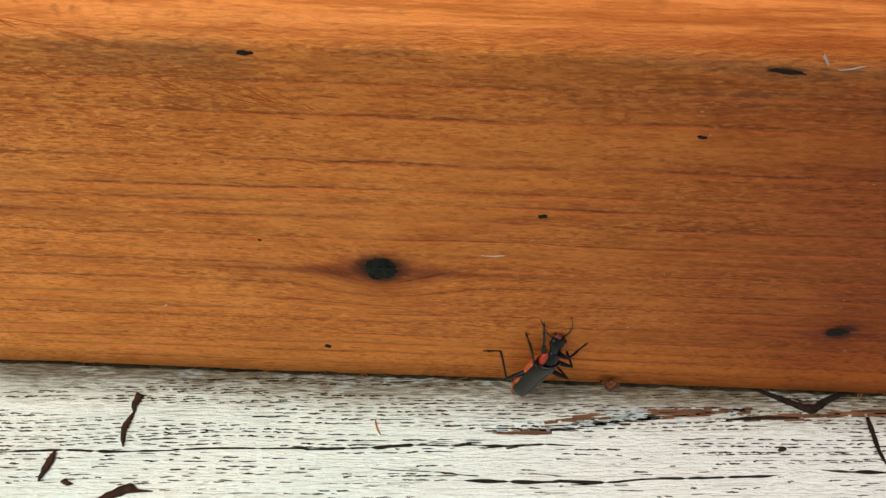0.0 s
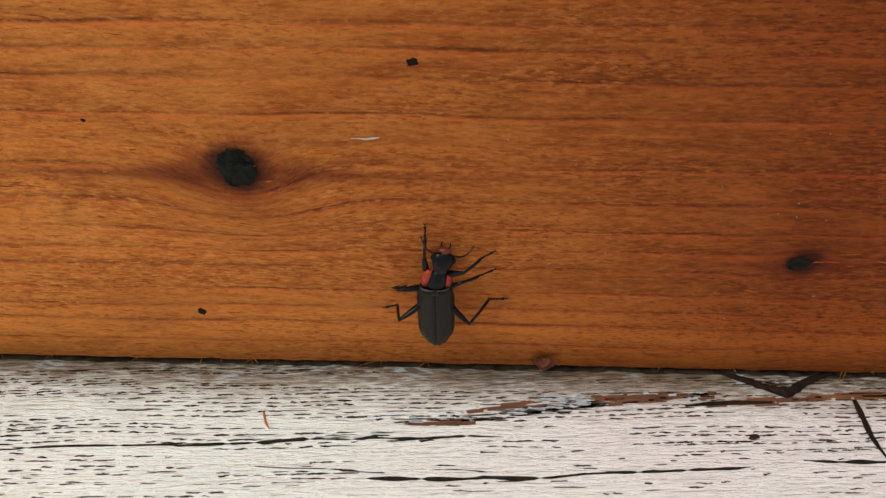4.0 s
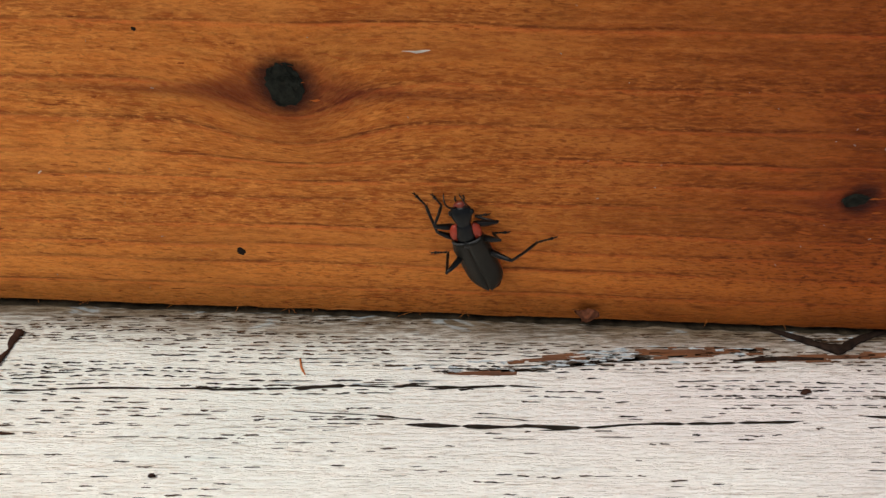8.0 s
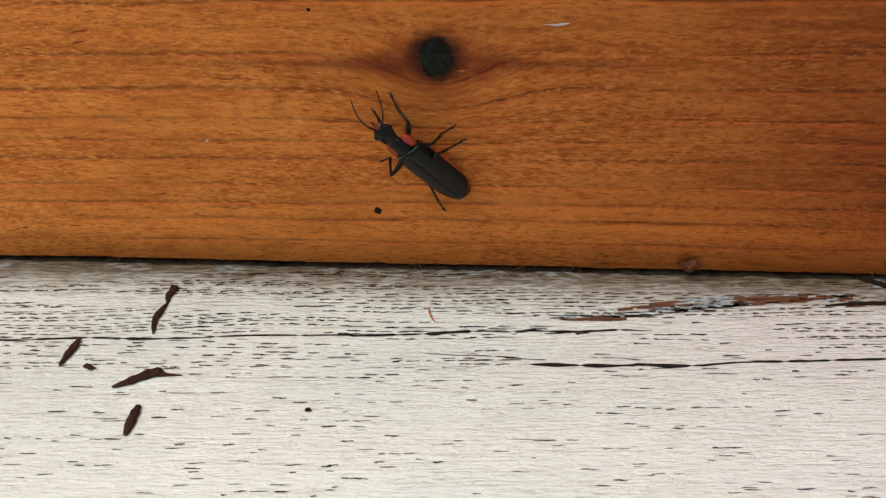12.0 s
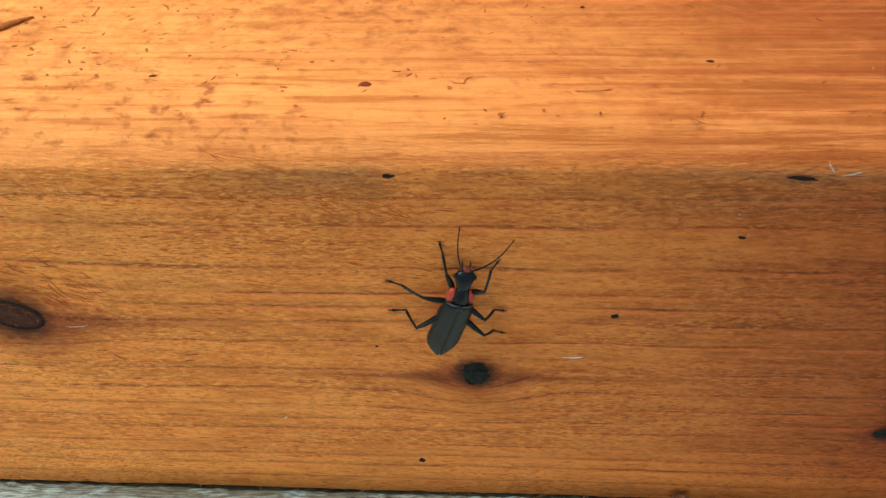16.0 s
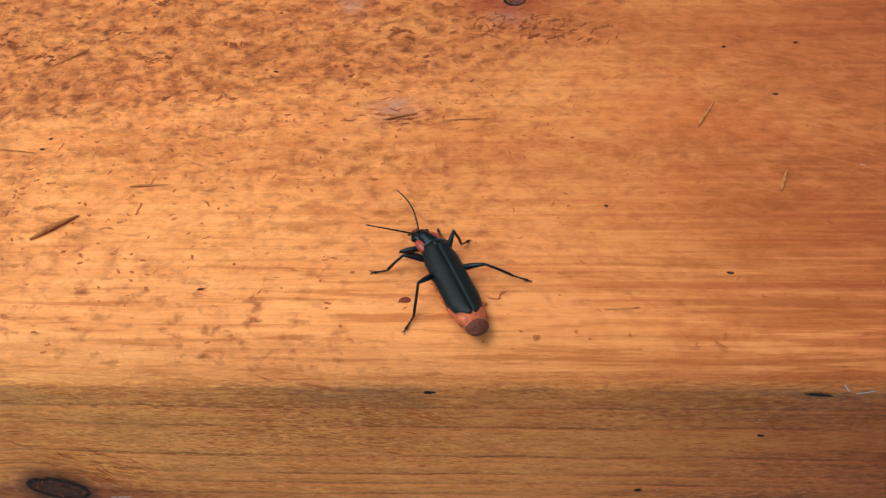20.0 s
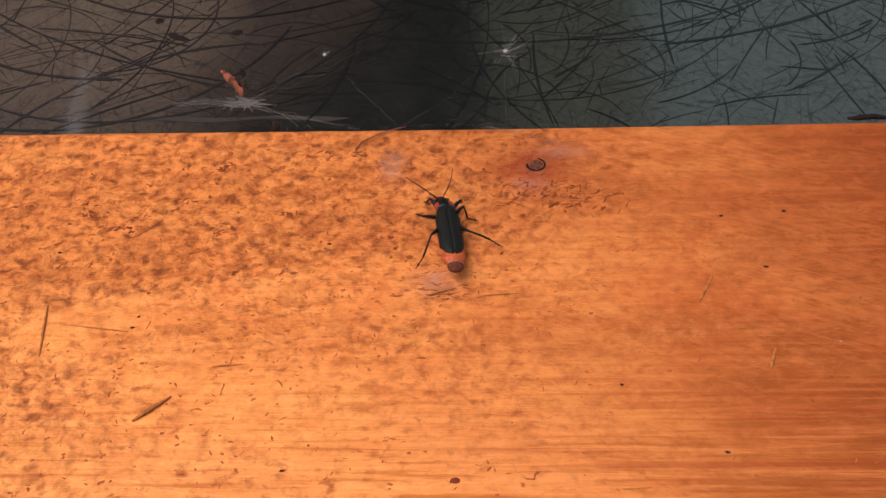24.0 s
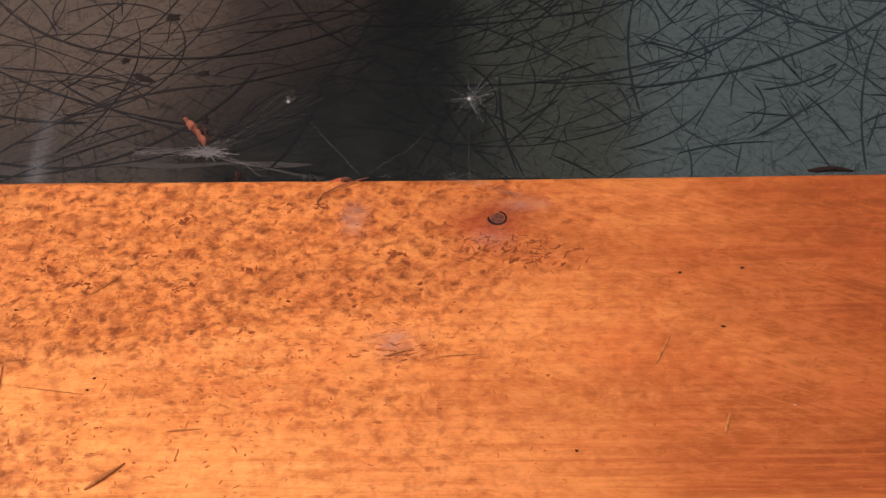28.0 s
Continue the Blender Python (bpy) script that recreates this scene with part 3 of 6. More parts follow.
def tube(bm, pts, radii, seg=8):
    """A round limb through the points, closed at both ends."""
    pts = [Vector(p) for p in pts]
    rings = []
    for i, p in enumerate(pts):
        d = (pts[min(i + 1, len(pts) - 1)] - pts[max(i - 1, 0)]).normalized()
        a = d.orthogonal().normalized() if i == 0 else (rings[-1][1] - d * d.dot(rings[-1][1])).normalized()
        b = d.cross(a)
        r = radii[i] if isinstance(radii, (list, tuple)) else radii
        rings.append(([bm.verts.new(p + r * (math.cos(k * math.tau / seg) * a + math.sin(k * math.tau / seg) * b)) for k in range(seg)], a))
    for (r0, _), (r1, _) in zip(rings, rings[1:]):
        for k in range(seg):
            bm.faces.new((r0[k], r0[(k + 1) % seg], r1[(k + 1) % seg], r1[k]))
    bm.faces.new(rings[0][0][::-1])
    bm.faces.new(rings[-1][0])


def ellipsoid(bm, centre, radii, u=14, v=10, turn=None):
    m = Matrix.Translation(centre) @ (turn or Matrix()) @ Matrix.Diagonal((*radii, 1))
    bmesh.ops.create_uvsphere(bm, u_segments=u, v_segments=v, radius=1, matrix=m)


def box(bm, lo, hi):
    c = [(a + b) / 2 for a, b in zip(lo, hi)]
    s = [b - a for a, b in zip(lo, hi)]
    bmesh.ops.create_cube(bm, size=1, matrix=Matrix.Translation(c) @ Matrix.Diagonal((*s, 1)))


class Sheet:
    """Collects many small flat pieces lying on a face: top, front, board or sheet."""

    def __init__(self, face):
        self.face, self.v, self.f = face, [], []

    def place(self, a, b, h):
        if self.face == "front":
            return (a, -h, b)
        return (a, b, {"top": 0.0, "board": BOARD_Z, "sheet": SHEET_Z}[self.face] + h)

    def lens(self, a, b, half, wide, angle, lift=0.05, bend=0.0, rough=0.25, rng=random):
        """A tapering sliver, thicker in its middle."""
        ca, sa = math.cos(angle), math.sin(angle)
        base, n = len(self.v), 5
        spine = []
        for i in range(n):
            u = -1 + 2 * i / (n - 1)
            w = wide * (1 - u * u) ** 0.5 * (1 + rough * rng.uniform(-1, 1)) if 0 < i < n - 1 else wide * 0.12
            spine.append((u * half, bend * half * (u * u - 0.5) + rough * wide * rng.uniform(-1, 1), w))
        for s, o, w in spine:
            for side, h in ((-1, 0.004), (0, lift), (1, 0.004)):
                q = o + side * w
                self.v.append(self.place(a + s * ca - q * sa, b + s * sa + q * ca, h))
        for i in range(n - 1):
            for k in range(2):
                p = base + 3 * i + k
                q = (p, p + 3, p + 4, p + 1)
                self.f.append(q if self.face == "front" else q)

    def ribbon(self, pts, wide, lift=0.03, rng=random, rough=0.3, blunt=False):
        base = len(self.v)
        for i, (a, b) in enumerate(pts):
            a0, b0 = pts[max(i - 1, 0)]
            a1, b1 = pts[min(i + 1, len(pts) - 1)]
            d = math.hypot(a1 - a0, b1 - b0) or 1.0
            na, nb = -(b1 - b0) / d, (a1 - a0) / d
            w = wide * max(0.1, 1 + 1.6 * rough * noise.noise((a * 0.55, b * 0.55, 1.0))) * ((0.8 if blunt else 0.15) if i in (0, len(pts) - 1) else 1.0)
            for side in (-1, 1):
                self.v.append(self.place(a + side * w * na, b + side * w * nb, lift))
        for i in range(len(pts) - 1):
            p = base + 2 * i
            self.f.append((p, p + 2, p + 3, p + 1))

    def blob(self, a, b, ra, rb, angle=0.0, lift=0.15, rough=0.2, rng=random, n=16):
        """A low, uneven mound."""
        ca, sa = math.cos(angle), math.sin(angle)
        base = len(self.v)
        ring = [1 + rough * rng.uniform(-1, 1) for _ in range(n)]
        for level, h in ((1.0, 0.004), (0.8, lift * 0.7), (0.4, lift)):
            for k in range(n):
                s = ra * level * ring[k] * math.cos(k * math.tau / n)
                q = rb * level * ring[k] * math.sin(k * math.tau / n)
                self.v.append(self.place(a + s * ca - q * sa, b + s * sa + q * ca, h * (1 + 0.4 * rough * rng.uniform(-1, 1))))
        for lv in range(2):
            for k in range(n):
                p, q = base + lv * n + k, base + lv * n + (k + 1) % n
                self.f.append((p, q, q + n, p + n))
        self.f.append(tuple(base + 2 * n + k for k in range(n)))

    def make(self, name, material, parent=None, label="", smooth=True):
        return raw(name, self.v, self.f, material, parent, label, smooth)


# ---- the large forms ----
BEAM_DEEP, BEAM_HIGH = 62.0, 59.9
BOARD_Z, SHEET_Z, SHEET_Y = -59.9, -6.4, 66.0


def beam():
    """A square timber with eased edges, finely meshed where it is seen closely."""
    xs = sorted(set([-420, -340, -260, -190, -150] + [-120 + i * 0.75 for i in range(321)] + [150, 190, 260, 340, 420]))
    prof = []
    for k in range(13):
        prof.append((0.0 if k else 0.08, -58.95 + k * (58.95 - 4.4) / 12))
    # the upper arris is rubbed round above, and breaks sharply to the front face
    prof += [(0.0, -3.7), (0.0, -3.45), (0.06, -3.25), (0.30, -2.95), (1.0, -2.05), (1.8, -1.2), (2.6, -0.6), (3.4, -0.2), (4.2, 0.0)]
    for k in range(1, 14):
        prof.append((4.2 + k * (BEAM_DEEP - 5.2) / 13, 0.0))
    for a in (30, 60, 90):
        prof.append((BEAM_DEEP - 1.0 + math.sin(radians(a)), -1.0 + math.cos(radians(a))))
    prof += [(BEAM_DEEP, -20), (BEAM_DEEP, -40), (BEAM_DEEP, BOARD_Z), (16.0, BOARD_Z), (13.0, -59.3), (0.6, -59.25)]
    verts, faces, n = [], [], len(prof)
    for x in xs:
        for y, z in prof:
            k = noise.noise((x * 0.03, y * 0.1, z * 0.1)) * 0.16 + noise.noise((x * 0.25, y * 0.5, z * 0.5)) * 0.06
            rim = 0.10 * noise.noise((x * 0.6, 4.0, z * 2)) if z < -57.5 and y < 2 else 0.0
            on_top = z > -0.2
            # the rear edge bows out a little towards one end
            k += 0.007 * max(0.0, -x) if y > BEAM_DEEP - 2 and abs(x) < 150 else 0.0
            verts.append((x, y + (0 if on_top else k * (y < 30 or y > BEAM_DEEP - 2)) + rim, z + (k * 0.5 if on_top else 0) + (rim if y < 1 else 0)))
    for i in range(len(xs) - 1):
        for j in range(n):
            a, b = i * n + j, i * n + (j + 1) % n
            faces.append((a, a + n, b + n, b))
    faces.append(tuple(range(n)))
    faces.append(tuple((len(xs) - 1) * n + j for j in range(n))[::-1])
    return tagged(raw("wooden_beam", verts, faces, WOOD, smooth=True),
                  "orange-brown stained softwood beam with knots, on a white painted board", "beam")


def board():
    """The painted plank under the beam: a close grid with a faint relief of its grain."""
    xs = sorted(set([-500, -350, -220, -150] + [-100 + i * 1.0 for i in range(201)] + [150, 220, 350, 500]))
    ys = sorted(set([-160, -120, -80, -60] + [-45 + i * 0.5 for i in range(97)] + [20, 80, 300, 700]))
    verts = [(x, y, BOARD_Z + (0.10 * noise.noise((x * 0.02, y * 0.9, 3)) + 0.05 * noise.noise((x * 0.12, y * 3, 7)) if y < 2 else 0)) for x in xs for y in ys]
    n = len(ys)
    faces = [(i * n + j, (i + 1) * n + j, (i + 1) * n + j + 1, i * n + j + 1) for i in range(len(xs) - 1) for j in range(n - 1)]
    base = len(verts)
    lo = BOARD_Z - 28
    verts += [(-500, -160, lo), (500, -160, lo), (500, 700, lo), (-500, 700, lo)]
    m = len(xs) - 1
    faces += [(base, base + 3, base + 2, base + 1),
              tuple(i * n for i in range(m, -1, -1)) + (base, base + 1),
              tuple(i * n + n - 1 for i in range(m + 1)) + (base + 2, base + 3),
              tuple(range(n)) + (base + 3, base), tuple(m * n + j for j in range(n - 1, -1, -1)) + (base + 1, base + 2)]
    return tagged(raw("painted_board", verts, faces, PAINT, smooth=False),
                  "white painted board with peeling, cracked paint and dirt", "board", kind="structure")


def sheet():
    bm = bmesh.new()
    box(bm, (-480, SHEET_Y, BOARD_Z), (480, 690, SHEET_Z))
    bmesh.ops.bevel(bm, geom=bm.edges[:], offset=0.8, segments=2, affect="EDGES")
    return tagged(part("plastic_lid", bm, SHEET, smooth=False), "dark glossy plastic lid covered in black scratches", "lid")


BEAM = beam()
BOARD = board()
LID = sheet()

bm = bmesh.new()
bmesh.ops.create_grid(bm, x_segments=8, y_segments=8, size=400000)
g_ = tagged(part("ground", bm, EARTH), "bare earth around the timber", "ground", kind="structure")
g_.location.z = -0.7


def wall(name, label, outline, material):
    """An unseen backdrop panel 12 cm thick, its outline given in x and z."""
    n = len(outline)
    verts = [(x, y, z) for y in (1500, 1620) for x, z in outline]
    faces = [tuple(range(n)), tuple(range(2 * n - 1, n - 1, -1))] + [(k, k + n, (k + 1) % n + n, (k + 1) % n) for k in range(n)]
    tagged(raw(name, verts, faces, material), label, "wall", kind="structure")


# unseen panels, added beyond the lid to shape what it reflects
LOW, HIGH, FOOT, TOP = 950, 1330, -700, 2600
wall("backdrop_upper", "unseen dark upper panel added for the lid to reflect", [(-3000, 1230), (-760, 1230), (-760, TOP), (-3000, TOP)], BACKDROP_DUSK)
wall("backdrop_brown", "unseen brown panel added for the lid to reflect", [(-3000, FOOT), (-480, FOOT), (-480, LOW), (-760, 1230), (-3000, 1230)], BACKDROP_BROWN)
wall("backdrop_umber", "unseen dark brown panel added for the lid to reflect", [(-480, FOOT), (-190, FOOT), (-190, LOW), (-700, HIGH), (-700, TOP), (-760, TOP), (-760, 1230), (-480, LOW)], BACKDROP_UMBER)
wall("backdrop_dark", "unseen black panel added for the lid to reflect", [(-190, FOOT), (0, FOOT), (0, LOW), (90, HIGH), (90, TOP), (-700, TOP), (-700, HIGH), (-190, LOW)], PLAIN_DARK)
wall("backdrop_green", "unseen dark green panel added for the lid to reflect", [(0, FOOT), (330, FOOT), (330, LOW), (430, HIGH), (430, TOP), (90, TOP), (90, HIGH), (0, LOW)], BACKDROP_GREEN)
wall("backdrop_teal", "unseen grey-green panel added for the lid to reflect", [(330, FOOT), (3000, FOOT), (3000, TOP), (430, TOP), (430, HIGH), (330, LOW)], BACKDROP_TEAL)
# low trestle that carries the board
for sx in (-380, 380):
    bm = bmesh.new()
    box(bm, (sx - 30, -100, -700), (sx + 30, 640, BOARD_Z - 28))
    tagged(part("trestle", bm, PLAIN_DARK, smooth=False), "plain dark timber trestle under the board", "trestle")


# ---- knots, nails and marks on the beam ----
rng = random.Random(7)


def one(face, name, material, parent, label, *blob, **kw):
    s = Sheet(face)
    s.blob(*blob, rng=rng, **kw)
    return s.make(name, material, parent, label)


def knots():
    one("front", "knot", KNOT_DARK, BEAM, "dark grey-black knot", 6.8, -32.0, 1.42, 2.0, 0, lift=0.06, rough=0.09, n=44)
    one("front", "knot", KNOT_DARK, BEAM, "small black knot", 51.6, -42.0, 1.0, 0.72, 0.35, lift=0.06, rough=0.12, n=30)
    one("front", "knot", KNOT_BROWN, BEAM, "oval brown knot with a dark rim", -39.7, -23.2, 2.8, 2.0, -0.25, lift=0.10, rough=0.08, n=30)
    s = Sheet("front")
    s.ribbon([(-39.7 + 2.9 * math.cos(a / 32 * math.tau), -23.2 + 2.1 * math.sin(a / 32 * math.tau) - 0.25 * 2.2 * math.cos(a / 32 * math.tau)) for a in range(33)], 0.22, 0.10, rng)
    s.make("knot_rim", SPECK, BEAM)
    for ka, kb, ra, rb, n in ((6.8, -32.0, 1.4, 1.9, 26), (51.6, -42.0, 0.95, 0.65, 12), (-39.7, -23.2, 2.6, 1.8, 24)):
        s = Sheet("front")
        for _ in range(n):
            u, v = rng.uniform(0.0, math.tau), rng.uniform(0.2, 1.08)
            s.lens(ka + ra * v * math.cos(u), kb + rb * v * math.sin(u), rng.uniform(0.15, 0.5), rng.uniform(0.04, 0.12), u + math.pi / 2 + rng.gauss(0, 0.5), 0.12, rng.uniform(-0.4, 0.4), 0.8, rng)
        s.make("knot_bark", DARK_SCRAP if ka < 0 else KNOT_DARK, BEAM, "broken dark ridges of the knot")
    small = [(20.1, -21.8, 0.5, 0.4), (0.2, -50.7, 0.42, 0.48), (-3.2, -27.4, 0.22, 0.2), (18.9, -42.9, 0.16, 0.14),
             (20.0, -42.8, 0.16, 0.14), (29.6, -10.7, 0.35, 0.2), (-0.1, -3.9, 0.55, 0.22), (32.6, -3.8, 1.3, 0.2)]
    for a, b, ra, rb in small:
        one("front", "speck", SPECK, BEAM, "", a, b, ra, rb, rng.uniform(-0.2, 0.2), lift=0.06, rough=0.25)
    for a, b in ((-41.3, 28.4), (-41.7, 26.8), (-54.4, 38.8), (36.0, 35.3), (32.1, 43.9), (40.3, 44.6), (16.3, 18.5),
                 (26.5, 10.2), (-20.8, 8.1), (-19.0, 39.8)):
        one("top", "speck", KNOT_BROWN, BEAM, "", a, b, rng.uniform(0.2, 0.4), 0.16, rng.uniform(-0.3, 0.3), lift=0.12, rough=0.25)
    one("top", "speck", RED_SPOT, BEAM, "red-brown spot", -2.4, 7.0, 0.55, 0.34, 0, lift=0.12, rough=0.12)
    # the nail near the rear edge
    one("top", "nail", RUST, BEAM, "rusty nail head", 8.5, 53.9, 1.05, 1.0, 0, lift=0.16, rough=0.05)
    s = Sheet("top")
    s.ribbon([(8.5 + 1.25 * math.cos(a), 53.9 + 1.2 * math.sin(a)) for a in [k * math.tau / 18 - 3.4 for k in range(15)]], 0.16, 0.05, rng)
    s.make("nail_hole_rim", SPECK, BEAM)
    # white scuffs and lint
    for face, a, b, ra, ang in (("front", 16.6, -28.7, 1.2, 0.1), ("front", -33.6, -25.0, 1.4, 0.15), ("front", -15.0, -41.6, 0.3, 0.5),
                                ("front", -19.4, -5.6, 0.9, 0.4), ("front", 34.7, -2.6, 0.8, -1.0), ("front", 36.5, -3.3, 0.9, 0.3),
                                ("top", 42.1, 24.2, 0.3, 0.0)):
        s = Sheet(face)
        bright = face == "front" and a < 30
        s.lens(a, b, ra * 0.85, 0.09 if bright else 0.06, ang, 0.05, 0.1, 0.6, rng=rng)
        s.make("lint", PLUME if bright else WHITE_BIT, BEAM)


def flecks():
    """Lifted, darkened scales of the grain: dense on the upper face, thin on the front."""
    s = Sheet("top")
    made = 0
    while made < 1500:
        a, b = rng.uniform(-80, 80), rng.uniform(1, 60)
        dense = 0.14 + 0.75 * math.exp(-(((a + 32) / 32) ** 2 + ((b - 43) / 13) ** 2)) + 0.22 * math.exp(-(((a + 35) / 34) ** 2 + ((b - 20) / 14) ** 2))
        dense *= 0.45 + 1.1 * (noise.noise((a * 0.12, b * 0.25, 2.0)) * 0.5 + 0.5)
        dense *= 0.35 + 2.2 * max(0.0, noise.noise((a * 0.35, b * 0.45, 8.0)))
        if a > 15:
            dense *= 0.55
        if rng.random() > dense:
            continue
        made += 1
        ang = rng.choice((rng.gauss(0, 0.25), rng.gauss(0.7, 0.5), rng.gauss(-0.6, 0.5)))
        s.lens(a, b, rng.uniform(0.12, 0.40) * (2.0 if rng.random() < 0.08 else 1), rng.uniform(0.05, 0.16), ang, rng.uniform(0.02, 0.07), rng.uniform(-0.25, 0.25), 0.5, rng)
    tagged(s.make("flecks", FLECK, BEAM, "lifted dark brown flecks of wood"), kind="stuff")
    # the smudge of long scraps before the nail, and darker crumbs along the rear
    s = Sheet("top")
    dark = Sheet("top")
    for _ in range(95):
        a = rng.gauss(11.2, 4.0)
        b = rng.gauss(48.2 - 0.12 * (a - 11), 1.5)
        dark.lens(a, b, rng.uniform(0.25, 0.95), rng.uniform(0.07, 0.20), rng.choice((rng.gauss(0.1, 0.3), rng.gauss(0.6, 0.4), rng.gauss(1.3, 0.3))), 0.10, rng.uniform(-0.2, 0.2), 0.8, rng)
    for _ in range(34):
        dark.lens(rng.gauss(-4.0, 2.4), rng.gauss(31.8, 0.7), rng.uniform(0.25, 0.8), rng.uniform(0.04, 0.10), rng.gauss(0.1, 0.3), 0.06, 0.0, 0.8, rng)
    for _ in range(12):
        # small clumps where the surface has broken up
        ca = rng.uniform(-66, 4)
        cb = rng.uniform(max(26.0, 40 + 0.19 * ca), 58)
        size = rng.uniform(0.5, 1.5)
        for _k in range(rng.randint(5, 15)):
            dark.lens(ca + rng.gauss(0, 1.5) * size, cb + rng.gauss(0, 0.5) * size, rng.uniform(0.2, 0.65), rng.uniform(0.08, 0.26), rng.gauss(0.1, 0.6), 0.10, rng.uniform(-0.3, 0.3), 0.9, rng)
    tagged(dark.make("bark_scraps", DARK_SCRAP, BEAM, "dark brown scraps of bark in clumps"), kind="stuff")
    for _ in range(130):
        a = rng.uniform(-70, 12)
        b = rng.uniform(36 + 0.15 * a, 60)
        if noise.noise((a * 0.2, b * 0.2, 3.0)) > -0.05:
            s.lens(a, b, rng.uniform(0.2, 0.7), rng.uniform(0.10, 0.28), rng.uniform(-1.2, 1.2), 0.10, rng.uniform(-0.25, 0.25), 0.6, rng)
    for _ in range(70):
        s.lens(rng.uniform(-70, 70), rng.uniform(3, 40), rng.uniform(0.15, 0.45), rng.uniform(0.04, 0.09), rng.uniform(-1.2, 1.2), 0.08, rng.uniform(-0.25, 0.25), 0.6, rng)
    tagged(s.make("scraps", SCRAP, BEAM, "dark scraps of bark and lifted wood"), kind="stuff")
    s = Sheet("front")
    for _ in range(1100):
        a, b = rng.uniform(-70, 75), rng.uniform(-58, -4)
        s.lens(a, b, rng.uniform(0.2, 0.9), rng.uniform(0.04, 0.10), rng.gauss(0, 0.10), 0.03, 0.0, 0.5, rng)
    for _ in range(120):
        a, b = rng.gauss(-34, 3.5), rng.gauss(-21, 3.0)
        s.lens(a, b, rng.uniform(0.4, 1.2), rng.uniform(0.05, 0.10), rng.gauss(-0.6, 0.3), 0.04, 0.2, 0.4, rng)
    for _ in range(60):
        a = rng.uniform(-14, 4)
        s.lens(a, -3.5 - (a + 14) * 0.35 + rng.gauss(0, 1.2), rng.uniform(0.5, 1.6), 0.05, rng.gauss(-0.55, 0.2), 0.04, 0.1, 0.4, rng)
    tagged(s.make("flecks", FLECK, BEAM, "fine dark pores of the front face"), kind="stuff")


def glints():
    """Tiny pale fibres that stand off the sanded front face and its foot."""
    s = Sheet("front")
    for _ in range(90):
        s.lens(rng.uniform(-60, 65), rng.uniform(-58, -6), rng.uniform(0.05, 0.14), 0.03, rng.uniform(0, 3.1), 0.06, 0.2, 0.5, rng)
    tagged(s.make("pale_fibres", WHITE_BIT, BEAM, "tiny pale loose fibres"), kind="stuff")
    bm = bmesh.new()
    for _ in range(40):
        a = rng.uniform(-60, 70)
        p = Vector((a, -0.1, -58.4 + rng.uniform(-0.3, 0.3)))
        q = p + Vector((rng.gauss(0, 0.5), -rng.uniform(0.1, 0.5), rng.gauss(-0.3, 0.4)))
        tube(bm, [p, (p + q) / 2 + Vector((0.05, 0, 0.05)), q], [0.03, 0.022, 0.01], 4)
    tagged(part("edge_fibres", bm, SPLINTER, BEAM, "fine fibres along the lower edge"), kind="stuff")


def scraps():
    """Loose bits of bark and stalk lying on the beam."""
    for a, b, a1, b1, w in ((-38.5, 14.0, -34.8, 17.1, 0.35), (33.2, 20.4, 34.4, 23.2, 0.28), (26.8, 29.8, 29.2, 33.9, 0.22),
                            (-30.8, 21.1, -26.9, 21.5, 0.16), (0.2, 31.1, 7.1, 31.6, 0.10), (-6.0, 31.2, -2.5, 32.4, 0.2),
                            (-52.8, 27.7, -41.9, 26.1, 0.10), (15.0, 6.0, 18.0, 6.2, 0.14), (-51.9, 22.7, -53.2, 30.2, 0.22), (-47.1, 39.6, -41.9, 44.2, 0.12)):
        bm = bmesh.new()
        pts = [Vector((a + (a1 - a) * u, b + (b1 - b) * u, w * 0.6 + 0.1 * math.sin(u * 5 + a))) for u in (0, 0.25, 0.5, 0.75, 1)]
        tube(bm, pts, [w * 0.3, w * 0.7, w * 0.75, w * 0.6, w * 0.25], 7)
        tagged(part("wood_splinter", bm, SPLINTER), "thin brown splinter lying on the beam", "splinter", group="splinters on the beam")
    # a strip of bark on the rear edge
    bm = bmesh.new()
    tube(bm, [(53.6, 62.5, -0.2), (55.0, 62.4, 0.1), (57.0, 62.5, 0.2), (58.6, 62.4, 0.1), (60.0, 62.3, -0.1)], [0.12, 0.34, 0.4, 0.3, 0.1], 8)
    for v in bm.verts:
        v.co += Vector([0.25 * noise.noise(v.co * 1.3 + Vector((k * 9, 0, 0))) for k in range(3)])
    tagged(part("bark_strip", bm, TWIG), "dark strip of bark lying on the rear edge", "debris")
    # the curled dry stalk at the rear edge
    bm = bmesh.new()
    tube(bm, [(-15.4, 55.9, 0.15), (-16.5, 56.3, 0.2), (-17.0, 57.2, 0.25), (-16.2, 58.6, 0.4), (-14.1, 60.0, 0.5), (-11.6, 61.2, 0.45), (-10.0, 62.0, 0.2)], [0.03, 0.06, 0.10, 0.12, 0.11, 0.10, 0.05], 7)
    tagged(part("dry_stalk", bm, STALK), "curled brown dry stalk at the edge of the beam", "stalk")


